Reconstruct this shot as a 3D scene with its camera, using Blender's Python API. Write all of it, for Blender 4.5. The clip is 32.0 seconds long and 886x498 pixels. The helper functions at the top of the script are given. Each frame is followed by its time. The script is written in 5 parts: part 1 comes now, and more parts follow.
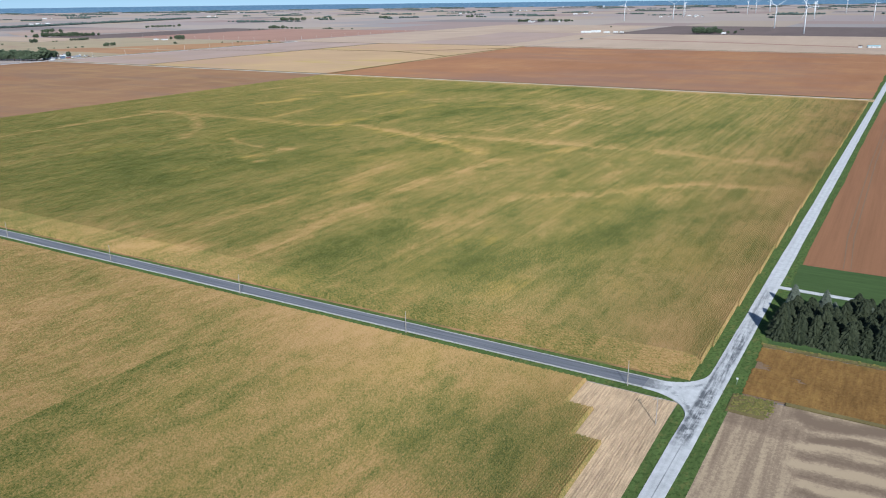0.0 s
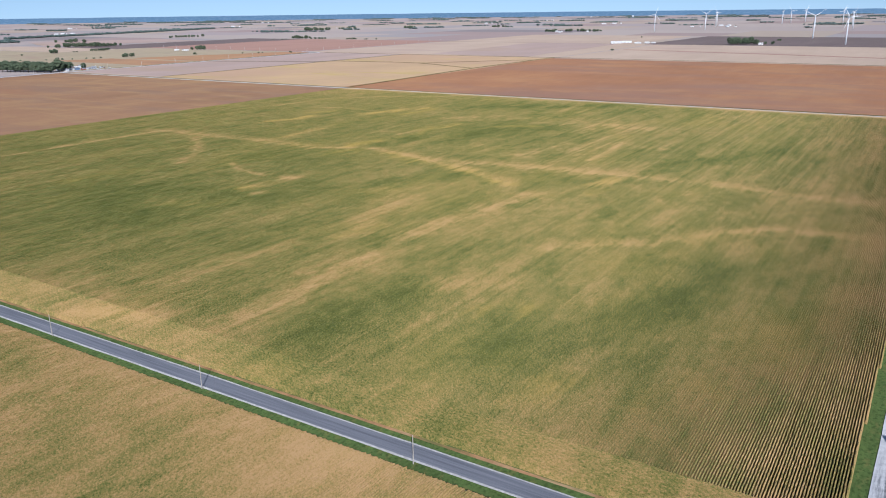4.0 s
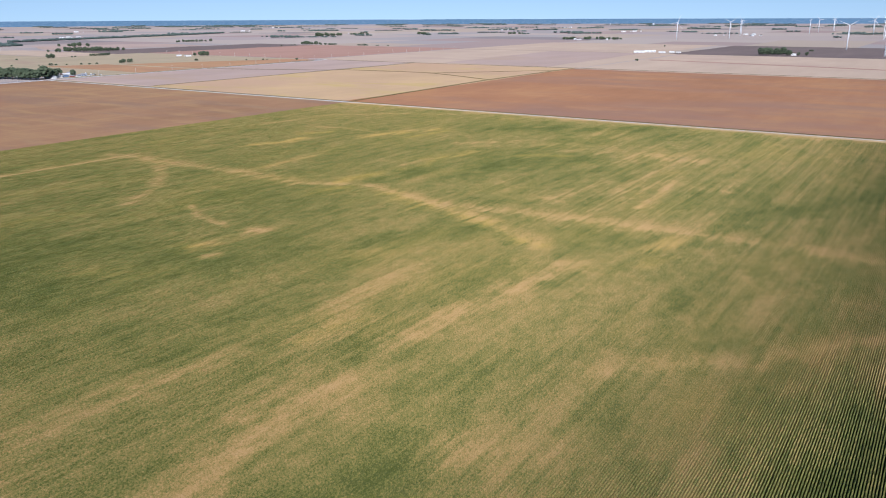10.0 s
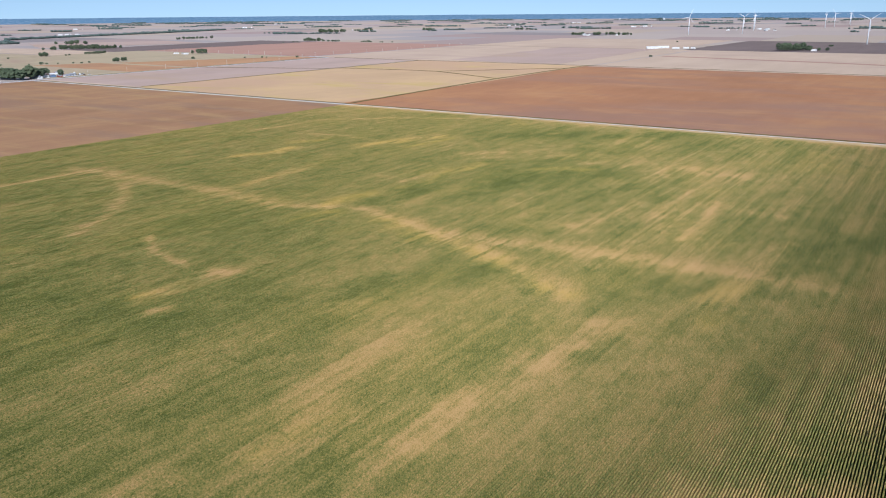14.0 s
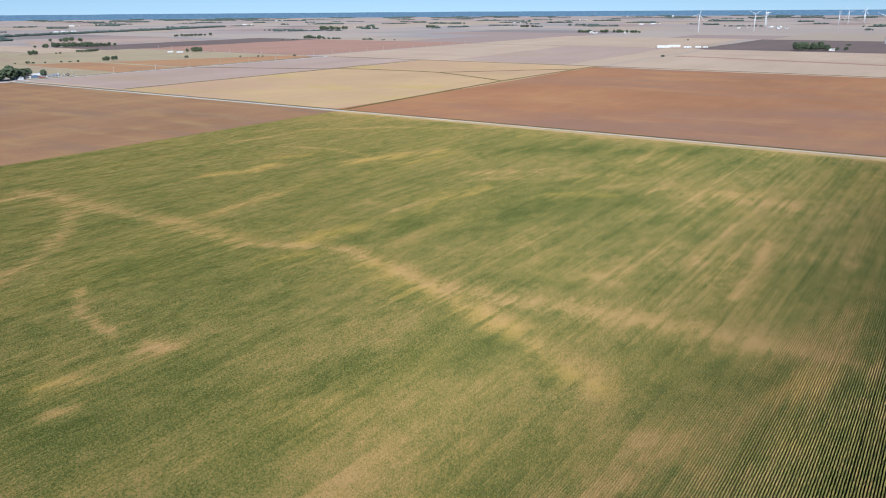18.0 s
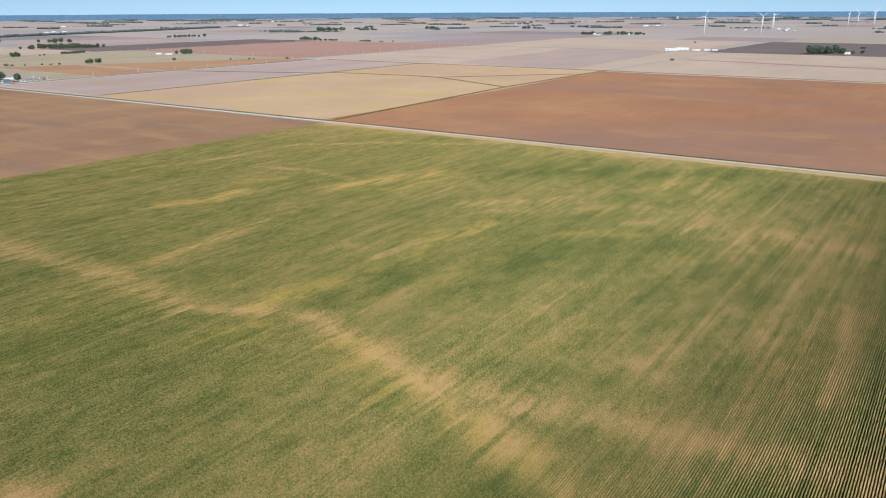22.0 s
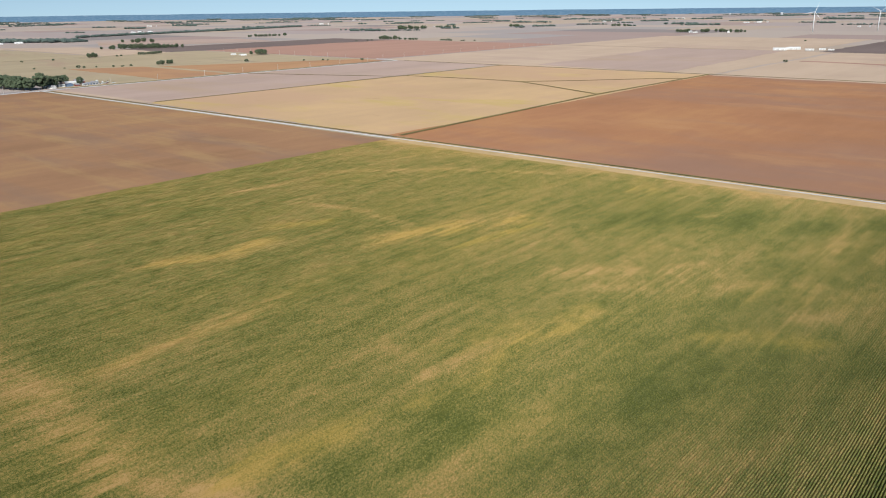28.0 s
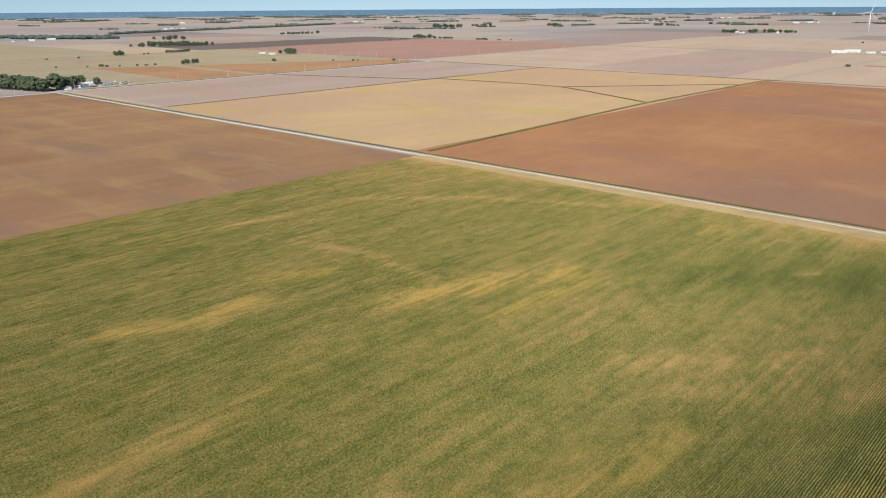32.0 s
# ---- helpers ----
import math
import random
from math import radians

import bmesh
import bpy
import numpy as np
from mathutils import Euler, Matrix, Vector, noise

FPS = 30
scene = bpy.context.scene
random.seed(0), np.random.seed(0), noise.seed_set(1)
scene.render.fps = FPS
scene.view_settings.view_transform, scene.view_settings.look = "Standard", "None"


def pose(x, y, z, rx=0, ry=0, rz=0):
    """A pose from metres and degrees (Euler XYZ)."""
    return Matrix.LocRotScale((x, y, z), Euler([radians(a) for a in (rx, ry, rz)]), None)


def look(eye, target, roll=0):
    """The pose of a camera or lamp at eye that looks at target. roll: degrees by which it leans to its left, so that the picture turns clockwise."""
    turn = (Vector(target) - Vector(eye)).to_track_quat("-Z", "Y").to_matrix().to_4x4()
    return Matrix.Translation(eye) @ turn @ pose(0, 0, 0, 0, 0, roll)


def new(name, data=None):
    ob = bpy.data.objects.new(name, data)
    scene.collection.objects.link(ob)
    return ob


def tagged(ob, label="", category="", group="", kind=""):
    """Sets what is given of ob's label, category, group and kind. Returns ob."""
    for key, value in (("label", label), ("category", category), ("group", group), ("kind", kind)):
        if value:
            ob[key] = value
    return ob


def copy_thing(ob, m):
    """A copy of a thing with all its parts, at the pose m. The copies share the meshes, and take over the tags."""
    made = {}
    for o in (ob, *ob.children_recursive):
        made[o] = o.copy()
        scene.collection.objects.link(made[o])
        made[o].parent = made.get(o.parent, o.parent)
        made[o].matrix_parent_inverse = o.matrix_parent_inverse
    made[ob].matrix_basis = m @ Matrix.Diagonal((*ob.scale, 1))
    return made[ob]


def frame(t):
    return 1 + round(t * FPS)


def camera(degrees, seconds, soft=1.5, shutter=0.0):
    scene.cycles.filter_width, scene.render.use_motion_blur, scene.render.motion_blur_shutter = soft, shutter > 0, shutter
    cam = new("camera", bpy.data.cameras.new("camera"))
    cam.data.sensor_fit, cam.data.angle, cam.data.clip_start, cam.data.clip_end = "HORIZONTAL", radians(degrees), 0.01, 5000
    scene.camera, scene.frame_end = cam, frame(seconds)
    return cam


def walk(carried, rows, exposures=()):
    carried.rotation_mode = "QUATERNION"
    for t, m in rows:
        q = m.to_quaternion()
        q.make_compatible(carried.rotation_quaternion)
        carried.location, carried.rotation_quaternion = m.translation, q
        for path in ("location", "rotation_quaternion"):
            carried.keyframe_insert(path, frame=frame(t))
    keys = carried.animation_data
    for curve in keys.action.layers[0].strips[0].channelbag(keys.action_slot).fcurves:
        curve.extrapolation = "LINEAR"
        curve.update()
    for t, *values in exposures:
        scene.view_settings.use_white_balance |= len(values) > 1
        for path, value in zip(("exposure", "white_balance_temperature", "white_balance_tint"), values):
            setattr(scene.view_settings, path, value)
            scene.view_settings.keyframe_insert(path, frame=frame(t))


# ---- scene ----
# ---------------------------------------------------------------- camera
EXPO, GLOW, RIM = 0.0, 1.15, 98.5
cam = camera(60.15, 32.0, soft=1.05)
# seconds, x, y, height, heading to the left of +y, tilt, roll
PATH = [
    (0, 43.4, -226.8, 118.8, 30.77, -18.06, -0.65),
    (1, 34.7, -210.9, 119.2, 31.07, -17.96, -0.73),
    (2, 25.1, -194.5, 119.4, 31.93, -17.80, -0.59),
    (3.5, 9.1, -167.3, 119.2, 32.54, -17.48, -0.67),
    (5.5, -17.9, -126.0, 118.2, 32.83, -17.17, -0.59),
    (6, -23.8, -116.2, 118.6, 32.90, -17.13, -0.50),
    (7, -34.4, -98.6, 119.3, 33.16, -17.05, -0.45),
    (8, -45.3, -81.3, 119.8, 33.37, -17.00, -0.34),
    (9, -56.1, -64.0, 120.1, 33.45, -16.99, -0.29),
    (10, -66.6, -46.7, 120.1, 33.55, -16.98, -0.23),
    (11, -77.3, -29.7, 120.2, 33.70, -17.04, -0.26),
    (12, -88.4, -13.2, 120.1, 33.84, -17.14, -0.31),
    (13, -99.8, 4.3, 119.7, 33.94, -17.21, -0.39),
    (14.5, -117.1, 31.5, 119.5, 34.09, -17.32, -0.49),
    (16.5, -138.2, 66.0, 121.0, 34.23, -17.47, -0.47),
    (18, -154.8, 92.9, 122.3, 34.34, -17.53, -0.38),
    (19, -165.9, 111.7, 123.0, 34.39, -17.54, -0.40),
    (20, -178.0, 130.9, 123.4, 34.36, -17.54, -0.32),
    (21, -190.7, 150.2, 123.1, 34.34, -17.51, -0.24),
    (22, -203.0, 169.4, 122.6, 34.34, -17.48, -0.26),
    (23, -215.0, 188.9, 122.3, 34.46, -17.48, -0.35),
    (24, -227.3, 207.7, 122.5, 34.68, -17.53, -0.49),
    (25, -239.8, 226.5, 122.2, 35.86, -17.58, -0.64),
    (26.5, -260.3, 254.6, 121.6, 38.58, -17.59, -0.73),
    (28.5, -287.6, 288.6, 122.8, 40.95, -17.63, -0.66),
    (30, -309.8, 315.6, 122.9, 41.95, -17.72, -0.63),
    (31, -325.0, 332.2, 123.5, 42.43, -17.75, -0.55),
    (32, -339.1, 348.9, 124.4, 43.02, -17.76, -0.42),
]


def aim(x, y, z, yaw, tilt, roll):
    a, b = radians(yaw), radians(tilt)
    way = Vector((-math.sin(a) * math.cos(b), math.cos(a) * math.cos(b), math.sin(b)))
    return look(Vector((x, y, z)), Vector((x, y, z)) + way, roll)


walk(cam, [(t, aim(*row)) for t, *row in PATH], exposures=[(0.0, EXPO - 0.10, 5500, 8), (6.0, EXPO, 5520, 16), (13.0, EXPO, 5550, 14), (19.0, EXPO - 0.02, 5560, 9), (26.0, EXPO - 0.04, 6000, 9), (32.0, EXPO - 0.08, 6300, 8)])

# ---------------------------------------------------------------- light
SUN_UP, SUN_AZ = 30.0, 143.0
world = bpy.data.worlds.new("sky")
scene.world = world
world.use_nodes = True
wn = world.node_tree
wn.nodes.clear()
sky = wn.nodes.new("ShaderNodeTexSky")
sky.sky_type, sky.sun_disc = "NISHITA", False
sky.sun_elevation, sky.sun_rotation = radians(SUN_UP), radians(SUN_AZ)
sky.altitude, sky.air_density, sky.dust_density, sky.ozone_density = 200.0, 1.0, 0.4, 1.0
bg = wn.nodes.new("ShaderNodeBackground")
bg.inputs["Strength"].default_value = 0.10
wout = wn.nodes.new("ShaderNodeOutputWorld")
lift = wn.nodes.new("ShaderNodeMapping")
lift.vector_type, lift.inputs["Location"].default_value = "POINT", (0, 0, 0.118)
wn.links.new(wn.nodes.new("ShaderNodeTexCoord").outputs["Generated"], lift.inputs["Vector"])
wn.links.new(lift.outputs["Vector"], sky.inputs["Vector"])
wn.links.new(sky.outputs["Color"], bg.inputs["Color"])
wn.links.new(bg.outputs["Background"], wout.inputs["Surface"])

sun_data = bpy.data.lights.new("sun", "SUN")
sun_data.energy, sun_data.angle, sun_data.color = 4.6, radians(0.53), (1.0, 0.94, 0.85)
sun = new("sun", sun_data)
sa, se = radians(SUN_AZ), radians(SUN_UP)
sun.matrix_world = look((600 * math.sin(sa), 600 * math.cos(sa), 400), (600 * math.sin(sa) - math.sin(sa) * math.cos(se), 600 * math.cos(sa) - math.cos(sa) * math.cos(se), 400 - math.sin(se)))


# ---------------------------------------------------------------- materials
def blank(name, rough=0.9, metal=0.0):
    m = bpy.data.materials.new(name)
    m.use_nodes = True
    b = m.node_tree.nodes["Principled BSDF"]
    b.inputs["Roughness"].default_value, b.inputs["Metallic"].default_value = rough, metal
    b.inputs["Specular IOR Level"].default_value = 0.2
    b.inputs["Diffuse Roughness"].default_value = 0.8 if rough > 0.8 else 0.3
    return m, m.node_tree, b


def link(nt, a, b):
    nt.links.new(a, b)


def coords(nt, scale=(1, 1, 1), turn=0.0, source=None):
    mp = nt.nodes.new("ShaderNodeMapping")
    mp.inputs["Scale"].default_value, mp.inputs["Rotation"].default_value = scale, (0, 0, radians(turn))
    if source is None:
        source = nt.nodes.new("ShaderNodeTexCoord").outputs["Object"]
    link(nt, source, mp.inputs["Vector"])
    return mp.outputs["Vector"]


def grain(nt, vec, scale, detail=3.0, rough=0.55):
    n = nt.nodes.new("ShaderNodeTexNoise")
    n.inputs["Scale"].default_value, n.inputs["Detail"].default_value, n.inputs["Roughness"].default_value = scale, detail, rough
    link(nt, vec, n.inputs["Vector"])
    return n.outputs["Fac"]


def calc(nt, op, a, b=0.0, c=None, clamp=False):
    n = nt.nodes.new("ShaderNodeMath")
    n.operation, n.use_clamp = op, clamp
    for s, v in zip(n.inputs, (a, b, c)):
        if v is None:
            continue
        if isinstance(v, (int, float)):
            s.default_value = v
        else:
            link(nt, v, s)
    return n.outputs[0]


def ramp(nt, fac, stops, mode="LINEAR"):
    r = nt.nodes.new("ShaderNodeValToRGB")
    r.color_ramp.interpolation = mode
    while len(r.color_ramp.elements) < len(stops):
        r.color_ramp.elements.new(0.5)
    for e, (p, c) in zip(r.color_ramp.elements, stops):
        e.position, e.color = p, (*c, 1)
    link(nt, fac, r.inputs["Fac"])
    return r.outputs["Color"]


def blend(nt, fac, a, b, kind="MIX"):
    n = nt.nodes.new("ShaderNodeMix")
    n.data_type, n.blend_type = "RGBA", kind
    for s, v in ((n.inputs[0], fac), (n.inputs[6], a), (n.inputs[7], b)):
        if isinstance(v, (int, float)):
            s.default_value = v
        elif isinstance(v, tuple):
            s.default_value = (*v, 1)
        else:
            link(nt, v, s)
    return n.outputs[2]


def bump(nt, b, height, strength, distance):
    n = nt.nodes.new("ShaderNodeBump")
    n.inputs["Strength"].default_value, n.inputs["Distance"].default_value = strength, distance
    link(nt, height, n.inputs["Height"])
    link(nt, n.outputs["Normal"], b.inputs["Normal"])


def plain(name, colour, rough=0.7, metal=0.0, spread=0.12, scale=1.5):
    """Paint, metal or wood with a little uneven tone."""
    m, nt, b = blank(name, rough, metal)
    v = coords(nt)
    f = calc(nt, "ADD", calc(nt, "MULTIPLY", grain(nt, v, scale), 0.6), calc(nt, "MULTIPLY", grain(nt, v, scale * 9), 0.4))
    lo, hi = tuple(c * (1 - spread * 1.6) for c in colour), tuple(min(1, c * (1 + spread)) for c in colour)
    link(nt, ramp(nt, f, [(0.3, lo), (0.7, hi)]), b.inputs["Base Color"])
    return m


def land(name, stops, wide=(0.012, 0.003), fine=0.25, streak=0.35, relief=0.12, turn=0.0, patches=()):
    """Open farmland: broad drifts drawn out along the rows, narrow streaks, a fine grain and ragged patches of other tones."""
    m, nt, b = blank(name, 0.95)
    b.inputs["Specular IOR Level"].default_value = 0.05
    drift = grain(nt, coords(nt, (wide[0], wide[1], 1), turn), 1.0, 4.0, 0.6)
    stripe = grain(nt, coords(nt, (wide[0] * 9, wide[1] * 2, 1), turn), 1.0, 3.0, 0.6)
    speck = grain(nt, coords(nt), fine, 4.0, 0.7)
    f = calc(nt, "MULTIPLY", drift, 1.0 - streak)
    f = calc(nt, "MULTIPLY_ADD", stripe, streak * 0.6, f)
    f = calc(nt, "MULTIPLY_ADD", speck, streak * 0.4, f)
    col = ramp(nt, f, stops)
    for k, (other, size, aim_, start, amount) in enumerate(patches):
        shift = nt.nodes.new("ShaderNodeVectorMath")
        shift.operation = "ADD"
        shift.inputs[1].default_value = (7.3 * k + 1.7, 3.9 * k + 0.4, 0)
        link(nt, coords(nt, (size[0], size[1], 1), aim_), shift.inputs[0])
        spot = grain(nt, shift.outputs[0], 1.0, 5.0, 0.62)
        col = blend(nt, calc(nt, "MULTIPLY", calc(nt, "MULTIPLY", calc(nt, "SUBTRACT", spot, start), 7.0, clamp=True), amount), col, other)
    link(nt, col, b.inputs["Base Color"])
    if relief:
        bump(nt, b, grain(nt, coords(nt), 1.4, 3.0, 0.7), 0.6, relief)
    return m


def around(c, d):
    return tuple(v * (1 - d) for v in c), c, tuple(v * (1 + d) for v in c)


def tone(c, d=0.2, shift=(1, 1, 1)):
    lo, mid, hi = around(c, d)
    return [(0.32, lo), (0.5, mid), (0.68, tuple(a * b for a, b in zip(hi, shift)))]


M = {}
M["soy_red"] = land("soybean_red_brown", tone((0.305, 0.152, 0.078), 0.15, (1.04, 1.12, 0.98)), wide=(0.007, 0.005), turn=40, patches=[((0.225, 0.140, 0.105), (0.0018, 0.0042), 40, 0.49, 0.65), ((0.36, 0.20, 0.10), (0.006, 0.014), 40, 0.56, 0.6)])
M["soy_brown"] = land("soybean_brown", tone((0.264, 0.150, 0.083), 0.16, (1.06, 1.14, 0.98)), wide=(0.012, 0.005), turn=-50, patches=[((0.200, 0.132, 0.096), (0.005, 0.020), -50, 0.50, 0.5), ((0.33, 0.215, 0.098), (0.008, 0.034), -50, 0.53, 0.5), ((0.27, 0.135, 0.075), (0.004, 0.010), -50, 0.55, 0.6)])
# red soybeans with distance haze painted in as a paler, greyer colour
M["soy_hazed"] = land("soybean_red_hazed", tone((0.315, 0.19, 0.145), 0.08))
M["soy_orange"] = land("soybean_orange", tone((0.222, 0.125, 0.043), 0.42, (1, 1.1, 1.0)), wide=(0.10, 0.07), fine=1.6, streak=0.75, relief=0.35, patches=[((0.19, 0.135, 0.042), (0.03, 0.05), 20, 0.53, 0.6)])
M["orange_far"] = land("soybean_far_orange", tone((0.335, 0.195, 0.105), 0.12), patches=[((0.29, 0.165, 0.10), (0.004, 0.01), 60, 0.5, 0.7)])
M["torn"] = land("flattened_grey_stalks", tone((0.20, 0.135, 0.085), 0.3), wide=(0.4, 0.3), fine=1.5, streak=0.7, relief=0.3)
M["soy_near"] = land("soybean_red_rows", tone((0.25, 0.125, 0.066), 0.16), wide=(0.12, 0.006), fine=0.6, streak=0.5)
M["ochre"] = land("ripe_ochre_field", tone((0.415, 0.286, 0.165), 0.13, (1.02, 1.02, 0.92)), wide=(0.006, 0.004), turn=30, patches=[((0.40, 0.265, 0.170), (0.003, 0.006), 30, 0.50, 0.8), ((0.40, 0.305, 0.105), (0.005, 0.012), 30, 0.54, 0.7), ((0.26, 0.165, 0.085), (0.012, 0.030), 30, 0.66, 0.6)])
# both stubble tones include a lilac-grey tinge painted for distance haze
M["lilac"] = land("hazed_stubble_grey_pink", tone((0.345, 0.258, 0.215), 0.10), patches=[((0.335, 0.245, 0.165), (0.002, 0.005), 20, 0.52, 0.7)])
M["beige"] = land("hazed_stubble_beige", tone((0.40, 0.305, 0.225), 0.09), patches=[((0.35, 0.258, 0.205), (0.0022, 0.009), -80, 0.52, 0.8)])
M["dark"] = land("tilled_dark_soil", tone((0.145, 0.112, 0.102), 0.12))
M["stubble"] = land("corn_stubble", tone((0.48, 0.352, 0.222), 0.5), wide=(0.2, 0.06), fine=2.2, streak=0.75)
M["olive"] = land("pasture_olive", tone((0.322, 0.262, 0.172), 0.12), patches=[((0.30, 0.215, 0.155), (0.004, 0.008), 30, 0.52, 0.8), ((0.20, 0.18, 0.09), (0.012, 0.02), 30, 0.62, 0.7)])
M["lawn"] = land("mown_lawn", tone((0.062, 0.098, 0.034), 0.2), wide=(0.02, 0.25), fine=1.0, streak=0.4)
M["verge"] = land("roadside_grass", tone((0.082, 0.122, 0.036), 0.38), wide=(0.08, 0.05), fine=1.1, streak=0.6, relief=0.3, patches=[((0.16, 0.145, 0.05), (0.45, 0.25), 0, 0.53, 0.6), ((0.036, 0.062, 0.018), (0.9, 0.7), 0, 0.50, 0.8)])
M["verge_dry"] = land("dry_roadside_grass", tone((0.40, 0.285, 0.145), 0.2), wide=(0.03, 0.08), fine=0.8, streak=0.5, relief=0.2, patches=[((0.24, 0.205, 0.085), (0.02, 0.05), 0, 0.56, 0.7)])
M["ditch"] = land("ditch_grass", tone((0.155, 0.125, 0.055), 0.3), wide=(0.05, 0.02), fine=0.6, relief=0.3)
M["rank"] = land("rusty_rank_grass", tone((0.29, 0.165, 0.080), 0.4), wide=(0.2, 0.1), fine=1.0, relief=0.2, patches=[((0.13, 0.125, 0.045), (0.035, 0.2), 0, 0.47, 0.9), ((0.40, 0.28, 0.15), (0.06, 0.3), 0, 0.55, 0.8)])
M["roof_grey"] = plain("roof_grey", (0.30, 0.30, 0.32), 0.6)
M["roof_white"] = plain("roof_white_metal", (0.80, 0.80, 0.78), 0.5)
M["roof_blue"] = plain("roof_pale_blue_metal", (0.36, 0.55, 0.60), 0.5)
M["rubber"] = plain("tyre_rubber", (0.03, 0.03, 0.03), 0.8)
M["roof_brown"] = plain("roof_brown_shingle", (0.16, 0.12, 0.10), 0.8)
M["wall_white"] = plain("wall_white_siding", (0.80, 0.79, 0.76), 0.6)
M["wall_grey"] = plain("wall_pale_grey", (0.55, 0.56, 0.58), 0.6)
M["wall_red"] = plain("wall_barn_red", (0.30, 0.06, 0.045), 0.7)
M["wall_blue"] = plain("wall_blue_grey", (0.18, 0.26, 0.38), 0.6)
M["steel"] = plain("galvanised_steel", (0.62, 0.64, 0.66), 0.45, 0.6)
M["glass"] = plain("dark_window_glass", (0.05, 0.06, 0.07), 0.15)
M["door"] = plain("door_paint", (0.55, 0.53, 0.5), 0.6)
M["turbine"] = plain("turbine_white_paint", (0.82, 0.82, 0.82), 0.4, spread=0.04)
M["pole"] = plain("weathered_pole_wood", (0.42, 0.38, 0.33), 0.85, spread=0.25)
M["pole_pale"] = plain("sun_bleached_pole", (0.58, 0.54, 0.49), 0.85)
M["insulator"] = plain("grey_porcelain", (0.5, 0.5, 0.5), 0.3)
M["bark"] = plain("bark", (0.14, 0.105, 0.08), 0.95, spread=0.3)
M["sign_red"] = plain("sign_face", (0.75, 0.74, 0.72), 0.4)


def foliage(name, dark, light):
    m, nt, b = blank(name, 0.75)
    geo = nt.nodes.new("ShaderNodeNewGeometry")
    info = nt.nodes.new("ShaderNodeObjectInfo")
    f = calc(nt, "MULTIPLY_ADD", geo.outputs["Random Per Island"], 0.55, calc(nt, "MULTIPLY", info.outputs["Random"], 0.2))
    f = calc(nt, "MULTIPLY_ADD", grain(nt, coords(nt), 1.6, 3.0, 0.7), 0.3, f)
    link(nt, ramp(nt, f, [(0.1, dark), (0.85, light)]), b.inputs["Base Color"])
    return m


M["leaf"] = foliage("broadleaf_foliage", (0.040, 0.062, 0.036), (0.115, 0.142, 0.080))
M["needle"] = foliage("spruce_needles", (0.014, 0.021, 0.010), (0.058, 0.068, 0.034))
M["needle_pale"] = foliage("blue_spruce_needles", (0.055, 0.07, 0.052), (0.15, 0.17, 0.125))
M["weeds"] = foliage("yellowing_weeds", (0.10, 0.11, 0.03), (0.25, 0.21, 0.06))
# bluish base colour: distance haze mixed into the far foliage
M["wood_hazed"] = foliage("hazed_woodland", (0.065, 0.095, 0.085), (0.13, 0.165, 0.140))

# corn: the share of ripe leaves comes with the mesh, the leaf grain from noise
m, nt, b = blank("corn_canopy", 0.85)
b.inputs["Diffuse Roughness"].default_value = 1.0
b.inputs["Specular IOR Level"].default_value = 0.08
b.inputs["Sheen Weight"].default_value, b.inputs["Sheen Roughness"].default_value = 0.06, 0.35
b.inputs["Sheen Tint"].default_value = (1.0, 0.90, 0.55, 1)
at = nt.nodes.new("ShaderNodeAttribute")
at.attribute_name = "ripe"
gold = nt.nodes.new("ShaderNodeAttribute")
gold.attribute_name = "gold"
v = coords(nt)
f = calc(nt, "MULTIPLY_ADD", calc(nt, "SUBTRACT", grain(nt, v, 1.3, 3.0, 0.9), 0.5), 2.4, at.outputs["Fac"])
f = calc(nt, "MULTIPLY_ADD", calc(nt, "SUBTRACT", grain(nt, v, 0.16, 3.0, 0.65), 0.5), 0.25, f)
col = ramp(nt, f, [(0.0, (0.068, 0.087, 0.019)), (0.28, (0.154, 0.155, 0.039)), (0.52, (0.265, 0.208, 0.069)), (0.75, (0.378, 0.244, 0.092)), (1.0, (0.46, 0.297, 0.138))])
yellowed = ramp(nt, f, [(0.05, (0.150, 0.150, 0.034)), (0.45, (0.300, 0.232, 0.056)), (0.85, (0.430, 0.292, 0.082))])
col = blend(nt, gold.outputs["Fac"], col, yellowed)
link(nt, col, b.inputs["Base Color"])
bump(nt, b, grain(nt, v, 1.7, 3.0, 0.85), 1.0, 0.34)
M["corn"] = m

# soil between the rows
M["soil"] = land("dark_field_soil", tone((0.09, 0.07, 0.042), 0.2), fine=0.7)

# asphalt: two worn wheel lanes and pale gravel shoulders, by the distance from the crown
m, nt, b = blank("worn_asphalt", 0.85)
v = coords(nt)
sep = nt.nodes.new("ShaderNodeSeparateXYZ")
link(nt, nt.nodes.new("ShaderNodeTexCoord").outputs["Object"], sep.inputs[0])
wob = calc(nt, "MULTIPLY", calc(nt, "SUBTRACT", grain(nt, v, 0.4), 0.5), 0.5)
off = calc(nt, "ABSOLUTE", calc(nt, "ADD", sep.outputs["Y"], calc(nt, "MULTIPLY_ADD", sep.outputs["X"], -0.008, 2.6)))
tar = ramp(nt, calc(nt, "MULTIPLY_ADD", grain(nt, coords(nt, (0.03, 1.2, 1)), 1.0, 4.0), 0.7, calc(nt, "MULTIPLY", grain(nt, v, 3.0), 0.3)), [(0.3, (0.085, 0.09, 0.105)), (0.7, (0.20, 0.205, 0.225))])
stone = ramp(nt, grain(nt, v, 1.2, 4.0), [(0.3, (0.30, 0.29, 0.27)), (0.7, (0.50, 0.49, 0.46))])
